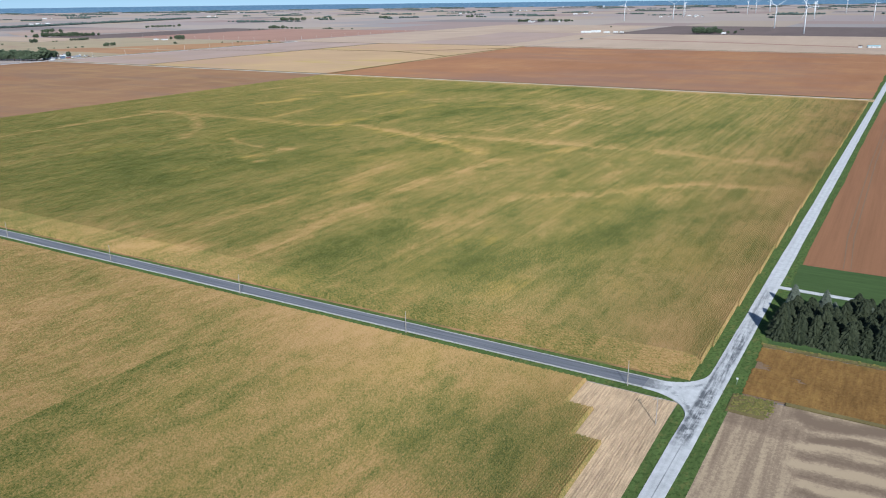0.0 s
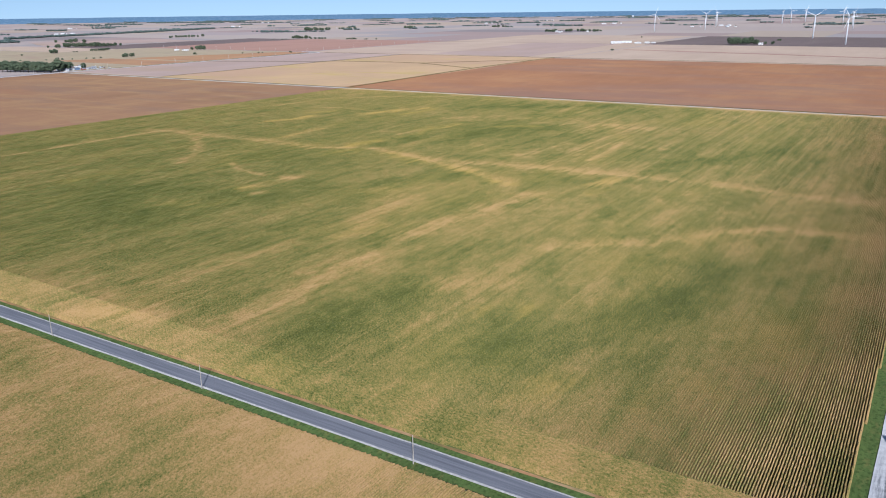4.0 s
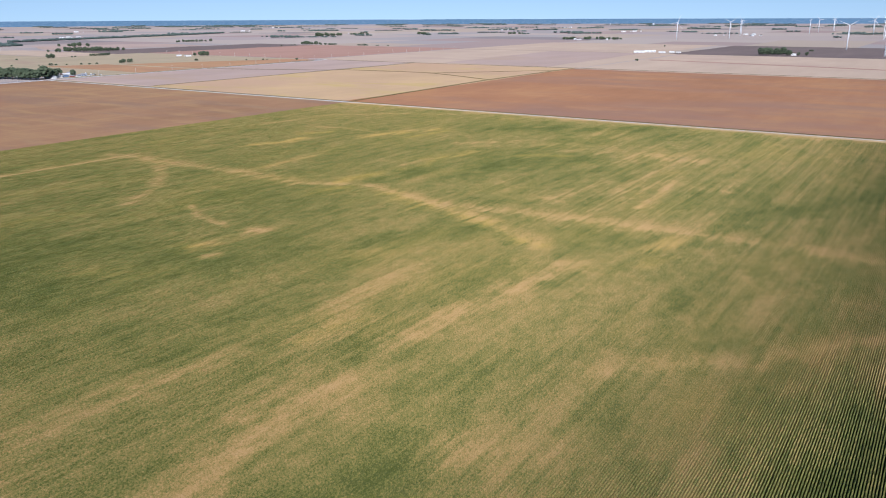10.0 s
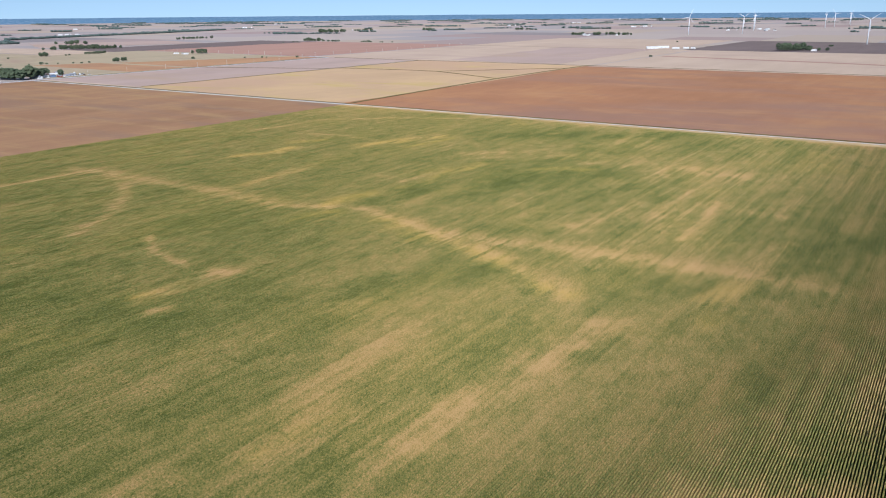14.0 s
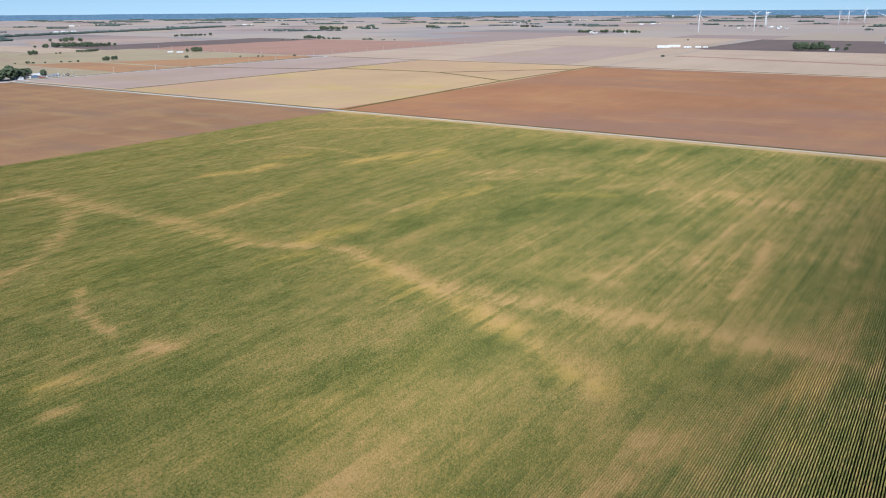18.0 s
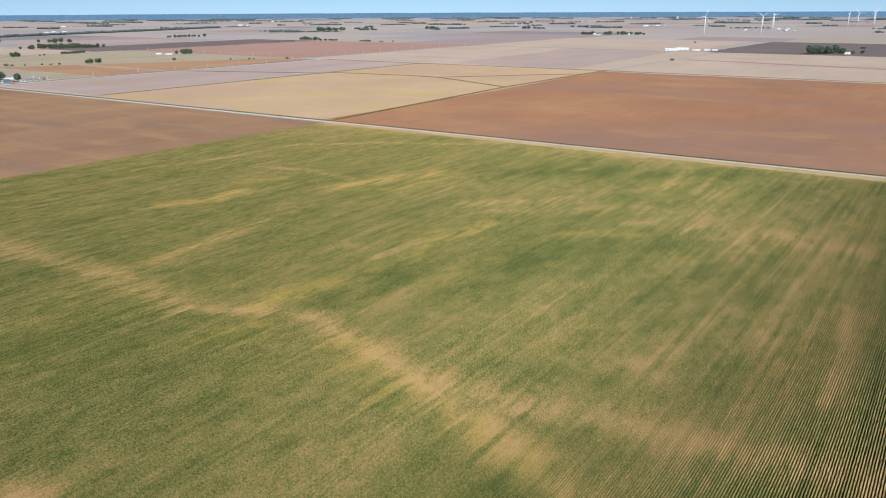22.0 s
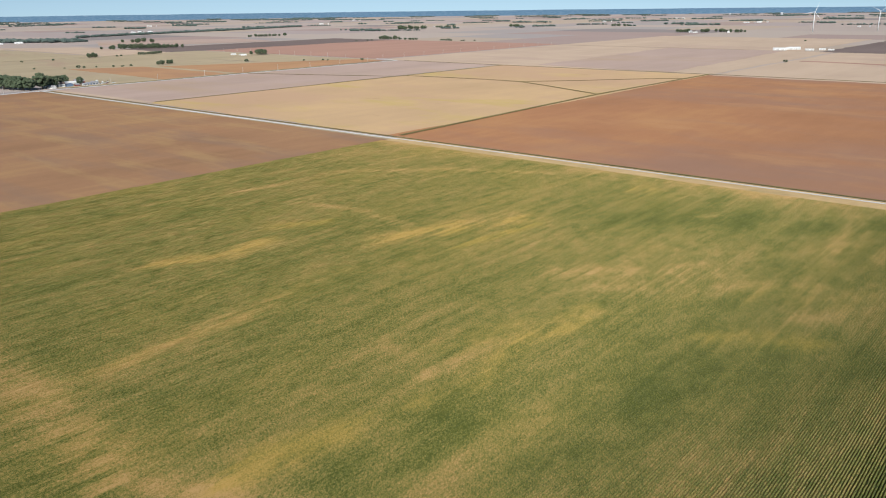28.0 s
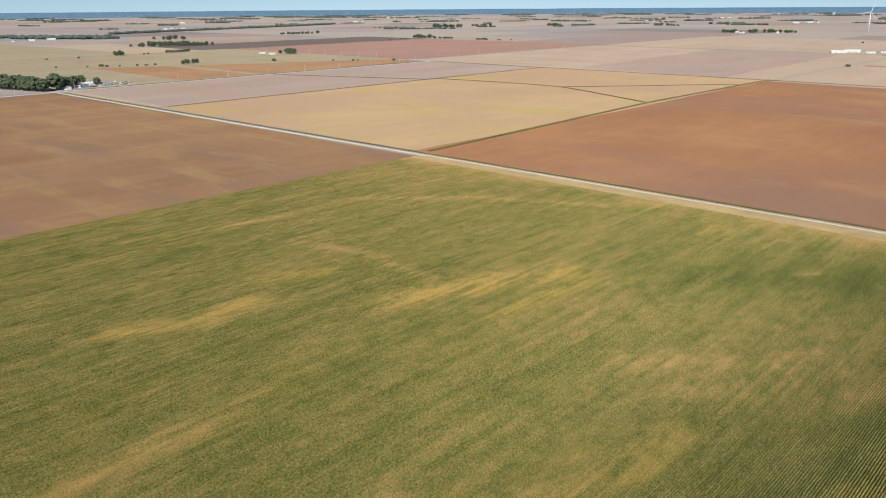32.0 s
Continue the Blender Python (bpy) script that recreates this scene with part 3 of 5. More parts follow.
STREAKS = [
    (7, 0.34, [(-287, 30), (-281, 78), (-273, 122)]), (8, 0.40, [(-219, 24), (-218, 65), (-227, 109), (-220, 134)]),
    (8, 0.50, [(-228, 172), (-227, 208), (-209, 287)]), (10, 0.24, [(-262, 168), (-284, 244)]),
    (10, 0.26, [(-168, 116), (-150, 128)]), (9, 0.30, [(-113, 128), (-90, 164)]), (9, 0.20, [(-128, 275), (-131, 306)]),
    (6, 0.42, [(-190, 335), (-176, 372), (-176, 434)]), (4, 0.36, [(-274, 405), (-276, 480), (-274, 537)]), (5, 0.38, [(-252, 458), (-255, 536)]),
]
DRIFTS = [
    (3, 0.5, [(-225, 420), (-226, 470), (-231, 512)]), (2.2, 0.5, [(-241, 430), (-240, 500)]), (4, 0.26, [(-290, 407), (-277, 424)]), (4, 0.30, [(-212, 497), (-190, 497)]),
    (10, 0.40, [(-320, 600), (-264, 609), (-236, 604)]), (5, 0.36, [(-322, 595), (-321, 641)]), (7, 0.36, [(-291, 567), (-290, 603)]),
    (5, 0.36, [(-276, 415), (-277, 462), (-272, 484)]), (4, 0.36, [(-254, 466), (-250, 464)]), (5, 0.40, [(-354, 588), (-343, 600)]),
    (10, 0.30, [(-434, 571), (-409, 594)]), (6, 0.42, [(-420, 609), (-412, 622)]), (8, 0.28, [(-393, 608), (-364, 626)]), (6, 0.34, [(-461, 574), (-448, 588)]),
]
FAR_DRIFTS = [
    (4, 0.34, [(-370, 690), (-377, 768)]), (4, 0.26, [(-348, 690), (-352, 768)]), (4, 0.30, [(-738, 520), (-718, 602), (-718, 670), (-655, 728), (-585, 760)]),
    (3, 0.34, [(-664, 586), (-620, 596), (-575, 592)]), (7, 0.36, [(-397, 402), (-396, 430), (-393, 452)]), (6, 0.34, [(-438, 459), (-422, 539)]),
    (5, 0.32, [(-522, 376), (-530, 410), (-537, 470)]), (5, 0.20, [(-468, 453), (-464, 464)]), (7, 0.28, [(-455, 578), (-405, 622)]),
    (9, 0.50, [(-563, 570), (-537, 636)]), (5, 0.42, [(-622, 464), (-606, 495), (-612, 518)]), (5, 0.30, [(-320, 603), (-313, 636)]), (7, 0.24, [(-314, 242), (-307, 258)]), (8, 0.22, [(-548, 104), (-528, 122)]),
]
SPOTS = [
    (6, 0.62, [(-393, 247), (-388, 250)]), (5, 0.42, [(-375, 199), (-373, 203)]), (6, 0.44, [(-394, 212), (-391, 220)]), (4, 0.34, [(-447, 713), (-444, 718)]),
    (7, 0.40, [(-222, 282), (-211, 289)]), (6, 0.36, [(-232, 96), (-226, 114)]), (8, 0.36, [(-284, 8), (-252, 24)]),
]
GOLDEN = [
    (7, 0.85, [(-395, 210), (-391, 220)]), (8, 0.60, [(-524, 162), (-514, 214)]), (7, 1.15, [(-440, 386), (-432, 416)]), (8, 1.0, [(-428, 343), (-423, 360)]),
    (8, 0.60, [(-388, 366), (-340, 352), (-300, 340), (-262, 322), (-240, 312)]), (6, 0.95, [(-622, 464), (-606, 495), (-612, 518)]), (6, 0.75, [(-634, 540), (-616, 562)]),
    (8, 0.95, [(-563, 566), (-552, 606)]), (8, 0.95, [(-546, 594), (-533, 640)]), (4, 0.8, [(-524, 575), (-516, 640)]), (6, 0.70, [(-427, 442), (-425, 466), (-430, 504), (-422, 530)]), (7, 0.45, [(-448, 481), (-441, 512)]),
    (5, 0.70, [(-377, 545), (-370, 553), (-344, 566)]),
]
YELLOW = [
    (6, 0.55, [(-140, 97), (-126, 106)]), (7, 0.50, [(-94, 42), (-84, 60)]), (7, 0.40, [(-60, 63), (-46, 72)]), (7, 0.5, [(-260, 160), (-253, 176)]),
    (8, 0.6, [(-516, 768), (-490, 746)]), (9, 0.35, [(-376, 610), (-345, 622)]), (7, 0.35, [(-415, 151), (-370, 172)]), (7, 0.55, [(-430, 508), (-426, 540)]),
    (7, 0.4, [(-181, 314), (-170, 325)]), (7, 0.5, [(-188, 336), (-178, 368)]), (6, 0.35, [(-528, 380), (-534, 450)]), (9, 0.45, [(-555, 603), (-520, 640)]),
]
# greener patches; the western ones also darken the colour to imitate weaker backscatter
GREEN = [
    (15, 0.22, [(-190, 36), (-178, 96)]), (26, 0.16, [(-110, 60), (-70, 200)]), (22, 0.18, [(-302, 500), (-268, 514)]), (26, 0.22, [(-405, 430), (-330, 560)]), (24, 0.24, [(-480, 690), (-340, 770)]), (26, 0.05, [(-500, 480), (-475, 560)]), (30, 0.12, [(-400, 520), (-362, 660)]),
    (38, 0.13, [(-480, 160), (-330, 110)]), (30, 0.04, [(-640, 250), (-560, 420)]), (24, 0.14, [(-470, 295), (-420, 330)]), (30, 0.10, [(-385, 180), (-315, 240)]), (14, 0.18, [(-300, 320), (-200, 345)]), (14, 0.06, [(-490, 395), (-480, 450)]),
    (9, 0.20, [(-420, 400), (-412, 440)]), (14, 0.15, [(-170, 420), (-110, 520)]),
]


def marks(x, y, trails, rough, comb, fray=1.0, soft=1.2):
    """How strongly a place lies on one of the trails; their edges are frayed along the rows."""
    total = np.zeros_like(x)
    for w, s, line in trails:
        for (ax, ay), (bx, by) in zip(line, line[1:]):
            dx, dy = bx - ax, by - ay
            near = (x > min(ax, bx) - 3 * w) & (x < max(ax, bx) + 3 * w) & (y > min(ay, by) - 4 * w - 12) & (y < max(ay, by) + 4 * w + 12)
            if not near.any():
                continue
            px, py = x[near] - ax, y[near] - ay + fray * min(1.7 * w, 14) * comb[near]
            k = np.clip((px * dx + py * dy) / (dx * dx + dy * dy), 0, 1)
            d2 = ((px - k * dx) * 1.1) ** 2 + ((py - k * dy) * 0.8) ** 2
            add = s * np.exp(-((d2 / (w * w * soft * soft)) ** 0.9)) * (0.2 + 1.5 * rough[near])
            total[near] = np.maximum(total[near], add)
    return total


def swell(v, at, width):
    return 1 / (1 + np.exp(-(v - at) / width))


def ripeness(x, y):
    """How far the corn has dried, 0 green to 1 straw, how golden it is, and how low it stands: drifts drawn out along
    the rows, dry headlands, swales, and a lift imitating haze far off.
    """
    row = np.floor(x / ROW)
    each = hashed(row.astype(np.int64), np.floor(y / 40).astype(np.int64), 613) - 0.5
    fibre = fbm(x / 2.2, y / 85, 211, 2) - 0.5
    streak = fbm(x / 7, y / 120, 5) - 0.5
    broad = fbm(x / 80, y / 130, 31) - 0.5
    mottle = fbm(x / 17, y / 38, 301) - 0.5
    small = 0.6 * fbm(x / 4, y / 8, 77, 2) + 0.4 * fbm(x / 2, y / 3, 99, 2)
    comb = 2.2 * fibre + 1.2 * (fbm(x / 9, y / 30, 711, 2) - 0.5)
    # the east and the middle are riper and more mottled than the west, which is also toned down to imitate weaker
    # backscatter
    middle = swell(x, -330 + 120 * broad, 35) * swell(-y, -400, 30) * swell(y, 80, 30)
    east = swell(x, -95 + 60 * broad, 22)
    north = swell(y, 385, 10) * swell(x, -330, 30)
    r = 0.345 + 0.10 * broad + (0.14 + 0.18 * north) * streak + (0.22 + 0.30 * middle) * mottle + 0.42 * (small - 0.5) + (0.22 + 0.14 * north) * fibre + 0.10 * each
    # past y 480 the added ripeness stands in for haze paling the far corn
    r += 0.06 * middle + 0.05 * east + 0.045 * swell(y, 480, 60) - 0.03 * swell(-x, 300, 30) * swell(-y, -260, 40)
    r += (0.08 + 0.14 * swell(-x, 150, 30)) * np.exp(-(((y - 8) / (15 + 26 * (broad + 0.5))) ** 2)) * (0.8 + 1.2 * mottle) + 0.24 * np.exp(-(((y - 798) / (12 + 14 * (mottle + 0.5))) ** 2)) * (0.9 + 1.6 * mottle)
    r += 0.24 * np.exp(-(((x - 4) / (22 + 40 * (broad + 0.5))) ** 2)) * (0.9 + 1.6 * mottle)
    r += 0.10 * np.exp(-(((x + 760) / 60) ** 2) - ((y - 740) / 90) ** 2)
    rough = np.clip(0.5 + 0.7 * (small - 0.5) + 0.8 * fibre, 0, 1)
    patchy = fbm(x / 11, y / 22, 811) - 0.5
    swale = marks(x, y, SWALES, np.clip(rough + 0.5 * patchy, 0, 1), comb, 0.2, 1.0)
    rough = np.clip(rough + 1.5 * patchy, 0, 1)
    dry = np.maximum.reduce([0.75 * swale] + [0.60 * marks(x, y, each_kind, rough, comb, 0.6) for each_kind in (STREAKS, DRIFTS, FAR_DRIFTS)] + [0.75 * marks(x, y, SPOTS, rough, comb, 0.12, 1.0)])
    gold = 0.85 * np.maximum(marks(x, y, GOLDEN, rough, comb, 0.6), marks(x, y, YELLOW, rough, comb))
    yellow = 0.10 * middle + 0.7 * np.clip(fbm(x / 30, y / 60, 411) - 0.50, 0, 1) + 0.25 * dry
    r = r + dry + 0.10 * gold - marks(x, y, GREEN, rough, comb)
    return np.clip(r, 0, 1), np.clip(np.maximum(gold, yellow), 0, 0.85), swale


def ripeness_front(x, y):
    broad, streak, small = fbm(x / 60, y / 90, 131), fbm(x / 10, y / 70, 151), fbm(x / 4, y / 9, 171, 2)
    r = 0.645 + 0.40 * (broad - 0.5) + 0.24 * (streak - 0.5) + 0.42 * (small - 0.5)
    kin = x + 166 + 1.5 * (small - 0.5)  # another variety stands beyond this row
    r += np.where(kin < 0, -0.02, -0.30 * np.exp(-np.abs(kin) / (26 + 30 * broad)) * swell(-y, 50, 8))
    r -= 0.30 * np.exp(-(((x + 45) / 36) ** 2) - ((y + 62) / 26) ** 2)
    r -= 0.25 * np.exp(-(((x + 260) / 22) ** 2) - ((y + 28) / 14) ** 2)
    r += 0.12 * np.exp(-(((y + 14) / 14) ** 2))
    return np.clip(r, 0, 1), np.clip(0.5 * (fbm(x / 14, y / 30, 431) - 0.45) * (x > -150), 0, 0.2), np.zeros_like(x)


# the planter's passes, 32 rows wide: where two meet, the rows stand further apart
PASS = {}
for k in range(-6, 28):
    PASS[int((-115 - 24.384 * k + 793) / ROW)] = (0.09, 0.05, 0.07)[k % 3]


def steps(a, c, fa, fb):
    """Places along a row: close together where the walk passes near, further apart beyond."""
    cuts = [a] + [min(max(v, a), c) for v in (fa - 170, fa, fb, fb + 250)] + [c]
    return np.concatenate([np.arange(p, q, gap) for p, q, gap in zip(cuts, cuts[1:], (4.5, 2.4, 1.2, 2.4, 4.5)) if q > p] or [np.zeros(0)])


def corn(name, x0, x1, span, fine, ripe, label, tall=2.3, low=0.12, rag=0.09, crown=0.15, material="corn", across=False, joined=None, category="corn"):
    """Rows of corn side by side: each a ragged ridge of leaves, dark between. span(x): first and last y of a row; fine(x): the stretch cut finely."""
    rng = np.random.default_rng(7)
    vs, fs, count = [], [], 0
    for n in range(int((x1 - x0) / ROW)):
        xc = x0 + n * ROW
        for a, c in span(xc):
            fa, fb = fine(xc)
            ys = np.concatenate([[a, a + 0.3, a + 1.2, a + 2.6], steps(a + 4, c - 4, fa, fb), [c - 2.6, c - 1.2, c - 0.3, c]])
            if len(ys) < 2:
                continue
            k = len(ys)
            open_left, open_right = (0.0, 0.0) if across else (PASS.get(n, 0.0), PASS.get(n + 1, 0.0))
            top = crown if across or tall < 1 else crown - 0.03 * math.exp(-(((xc - 2) / 45) ** 2))
            v = np.empty((k, 4, 3))
            v[:, :, 1] = ys[:, None]
            v[:, 0, 0], v[:, 3, 0] = xc - ROW / 2, xc + ROW / 2
            v[:, 1, 0] = xc - top + open_left + rng.normal(0, 0.026, k)
            v[:, 2, 0] = xc + top - open_right + rng.normal(0, 0.026, k)
            v[:, 1:3, 1] += rng.normal(0, 0.10, (k, 2))
            v[:, 1:3, 2] = tall + rng.normal(0, rag, (k, 2))
            v[:, 1:3, 2] -= 0.22 * tall * (rng.random((k, 1)) < 0.05) * rng.random((k, 1))
            v[:, 0, 2] = v[:, 3, 2] = low
            if tall > 0.5:
                v[:, 1:3, 2] -= (0.55 * tall * np.exp(-np.minimum(ys - a, c - ys) / 1.6))[:, None]
            v[0, :, 2] = v[-1, :, 2] = 0.15
            i = count + 4 * np.arange(k - 1)
            for q in range(3):
                fs.append(np.stack([i + q, i + q + 1, i + q + 5, i + q + 4], 1))
            vs.append(v.reshape(-1, 3))
            count += 4 * k
    v = np.concatenate(vs)
    if across:
        v = v[:, [1, 0, 2]]
    r, g, worn = ripe(v[:, 0], v[:, 1])
    v[:, 2] -= 0.6 * np.clip(worn, 0, 0.45) * np.clip(v[:, 2] - 0.4, 0, None)
    f = np.concatenate(fs)
    if joined:
        v, f, r, g = np.concatenate([v, joined[0]]), np.concatenate([f, joined[1] + len(v)]), np.concatenate([r, joined[2]]), np.concatenate([g, joined[3]])
    if not label:
        return v, f, r, g
    return tagged(raw(name, v, f, material, [("ripe", r), ("gold", g)]), label, category, kind="stuff")


def main_span(x):
    first = max(19.4, (x + 1.9) / SK)
    return [(first, 797.0)] if first < 790 else []


def main_fine(x):
    mid = -227 + (43 - x) / 0.663
    return mid - 180, mid + 230


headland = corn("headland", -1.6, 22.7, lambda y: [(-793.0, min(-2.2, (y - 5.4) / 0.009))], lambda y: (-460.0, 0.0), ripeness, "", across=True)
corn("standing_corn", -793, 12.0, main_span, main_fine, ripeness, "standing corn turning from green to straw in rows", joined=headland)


def corn_edge(x):
    """Where the standing corn gives way to the cut corner, in two steps."""
    if x < -31.2:
        return -10.9 + 0.008 * x
    return -27.6 if x < -22.6 else -43.9


def front_span(x):
    return [(-200.0, corn_edge(x) + 0.25 * math.sin(x * 5.1))] if x < -13.2 else []


def stub_span(x):
    if x < -31.2:
        return []
    return [(corn_edge(x) + 0.4 if x < -13.2 else -190.0, -11.6 - 0.5 * math.sin(x * 0.9))]


corn("corn_stubble", -520, -3.0, stub_span, lambda x: (-200, 0), ripeness_front, "pale cut corn stubble standing in rows", 0.27, 0.13, 0.07, 0.14, "stubble")
corn("standing_corn", -520, -13.5, front_span, lambda x: (-200, 0), ripeness_front, "ripe tan standing corn beside the paved road", 2.2)


def soy_span(y):
    """Rows of soybeans, broken where two patches lie flat."""
    cuts = []
    if 25 < y < 31:
        cuts.append((20.2 - 0.62 * (y - 22) + 1.2 * math.sin(y * 2.1), 21.6 - 0.62 * (y - 22) + 1.2 * math.sin(y * 3.3)))
    if 20 < y < 23:
        cuts.append((27.6 + 1.4 * math.sin(y * 2.7), 29.8 + 1.2 * math.sin(y * 1.9)))
    out, a = [], 14.0 + 0.12 * math.sin(y * 1.3)
    for lo_, hi_ in sorted(cuts):
        if lo_ - a > 7:
            out.append((a, lo_))
        a = hi_
    return out + [(a, 169.0)]


corn("soybeans", 5.2, 44.0, soy_span, lambda y: (0.0, 80.0), ripeness_front, "orange ripe soybeans in dense low rows", 0.62, 0.34, 0.10, 0.24, "soy_orange", True, None, "soybeans")


# ---------------------------------------------------------------- roads and verges
def strip(name, line, half, material, label, z, category="road", crown=0.0, kind="structure"):
    """A band along a line of places, with its edges a hand thick."""
    vs, fs = [], []
    pts = [Vector(p) for p in line]
    for k, p in enumerate(pts):
        way = (pts[min(k + 1, len(pts) - 1)] - pts[max(k - 1, 0)]).normalized()
        sidev = Vector((way.y, -way.x))
        wob = 0.25 * noise.noise((p.x * 0.05, p.y * 0.05, z * 9))
        for u, dz in ((-1, -0.35), (-1, 0), (0, crown), (1, 0), (1, -0.35)):
            q = p + sidev * (half + wob) * u
            vs.append((q.x, q.y, z + dz))
    for k in range(len(pts) - 1):
        for j in range(4):
            a = 5 * k + j
            fs.append((a, a + 5, a + 6, a + 1))
    return tagged(raw(name, vs, fs, material), label, category, kind=kind)


def run(a, c, n):
    return [(a[0] + (c[0] - a[0]) * k / n, a[1] + (c[1] - a[1]) * k / n) for k in range(n + 1)]


def gx(y):
    return 5.6 + SK * y


strip("verge_grass", run((gx(-260), -260), (gx(0), 0), 40), 7.2, "verge", "green roadside grass along the limestone road", 0.10, "grass")
strip("verge_grass", run((gx(0) - 0.5, 0), (gx(1640) - 0.5, 1640), 200), 9.2, "verge", "green roadside grass along the limestone road", 0.11, "grass")
strip("verge_grass", run((-1560, -14.3), (-2, -1.8), 240), 8.4, "verge", "green roadside grass along the paved road", 0.13, "grass")
strip("rank_grass", run((-900, -3.4), (-8, 4.5), 240), 0.6, "rank", "rusty dry grass between verge and corn", 0.22, "grass")
strip("road", run((gx(-260), -260), (gx(1640), 1640), 300), 3.0, "gravel", "white limestone side road with wheel tracks", 0.30, crown=0.06)
strip("road", run((-1560, -15.1), (-9, -2.67), 260), 3.75, "asphalt", "worn grey paved road with pale gravel shoulders", 0.34, crown=0.03)

# the mouth of the paved road, rounded into the side road
bm = bmesh.new()
ring = [(-14, -6.9)]
ring += [(-13 + 15.2 * math.sin(a), -19.5 + 12.6 * math.cos(a)) for a in [k * math.pi / 20 for k in range(11)]]
ring += [(6.0, -19.5), (6.0, 15.0)]
ring += [(-12.5 + 15.3 * math.cos(a), 14.0 - 13.5 * math.sin(a)) for a in [k * math.pi / 20 for k in range(11)]]
ring += [(-14, 0.5)]
top = [bm.verts.new((px, py, 0.40)) for px, py in ring]
low = [bm.verts.new((px, py, 0.05)) for px, py in ring]
bm.faces.new(top)
for k in range(len(top)):
    j = (k + 1) % len(top)
    bm.faces.new((top[k], low[k], low[j], top[j]))
bmesh.ops.recalc_face_normals(bm, faces=bm.faces)
tagged(part("road_mouth", bm, "gravel"), "rounded gravel mouth where the paved road joins", "road", kind="structure")

strip("verge_grass", run((-800, 809.5), (20, 812), 160), 12.0, "verge_dry", "dry straw-coloured verge of the farm track", 0.25, "grass")
strip("verge_grass", run((-1580, 811.5), (-798, 814), 160), 5.5, "olive", "short dry verge of the farm road", 0.24, "grass")
strip("ditch_grass", run((-1560, 819), (16, 827.0), 240), 1.2, "ditch", "olive grass in the roadside ditch", 0.7, "grass")
strip("road", run((-1580, 811.5), (-792, 815.0), 200), 1.7, "gravel", "white limestone farm road", 0.45)
strip("road", run((-796, 816.5), (20, 819.5), 200), 1.0, "gravel", "narrow white limestone farm track", 0.42)
strip("road", run((-1562, 560), (-1575, 860), 20) + run((-1576, 880), (-1580, 1640), 60), 2.8, "gravel", "white limestone road past the farmstead", 0.75)
strip("road", run((-1580, 1640), (-1668, 1660), 10), 2.6, "gravel", "white limestone road bend", 0.8)
strip("ditch_grass", run((-1586, 860), (-1592, 1640), 60), 3.0, "ditch", "olive grass beside the farm road", 0.72, "grass")
strip("ditch_grass", run((-806, 832), (-829, 1270), 60) + run((-829, 1276), (-826, 1668), 40), 2.6, "ditch", "dark grassy drainage ditch", 0.9, "grass")
strip("ditch_grass", run((-1280, 838), (-1276, 1650), 90), 1.5, "ditch", "dark grassy drainage ditch", 0.8, "grass")
strip("ditch_grass", [(-1276, 1340), (-1200, 1352), (-1100, 1362), (-1029, 1360), (-960, 1330), (-834, 1268)], 2.4, "ditch", "winding grassy drainage ditch", 0.85, "grass")
strip("ditch_grass", [(-1029, 1360), (-950, 1440), (-880, 1520), (-832, 1560)], 1.8, "ditch", "narrow grassy drainage ditch", 0.8, "grass")
strip("ditch_grass", [(-1560, 1646), (-1283, 1650), (-1060, 1655), (-826, 1662), (-500, 1662), (0, 1648)], 2.0, "ditch", "grassy field edge", 0.8, "grass")
strip("weed_line", run((27, 4.0), (170, 4.0), 40), 0.9, "ditch", "green weeds along the soybean edge", 0.55, "grass")
strip("weed_line", run((14, 45.6), (170, 45.6), 40), 1.3, "ditch", "rank grass below the windbreak", 0.35, "grass")
strip("soybean_strip", [(-790, 2078), (-708, 2068), (-554, 2030), (-378, 1990), (-55, 1890)], 11.0, "soy_hazed", "narrow brown strip across the beige stubble", 0.72, "field")
strip("field_lane", [(-1914, 1196), (-1748, 1196), (-1600, 1192)], 9.0, "olive", "pale grassy lane between orange fields", 0.78, "grass")
strip("ditch_grass", [(-1577, 1209), (-1441, 1257), (-1284, 1318)], 2.2, "ditch", "dull grassy line across the stubble", 0.78, "grass")
strip("stubble_strip", [(-1566, 829), (-1430, 831), (-1286, 832)], 6.0, "beige", "pale beige strip beside the farm road", 0.50, "field")
for tx in (30.3, 33.3):
    strip("tramline", [(tx + 2.0, 148), (tx, 203), (tx + 1.0, 420), (tx + 4.5, 640)], 0.28, "torn", "wheel track through the red soybeans", 0.19, "field")
strip("lane", run((9, 109.2), (46, 108.2), 14), 1.6, "gravel", "short white gravel lane to the trees", 0.30)


# ---------------------------------------------------------------- trees
def thing(name, label, category, group=""):
    return tagged(new(name), label, category, group)


def leaf_clump(bm, c, r, rng, flat=0.75):
    made = bmesh.ops.create_icosphere(bm, subdivisions=1, radius=r)["verts"]
    for q in made:
        q.co = Vector((q.co.x, q.co.y, q.co.z * flat)) * rng.uniform(0.7, 1.25) + Vector(c)


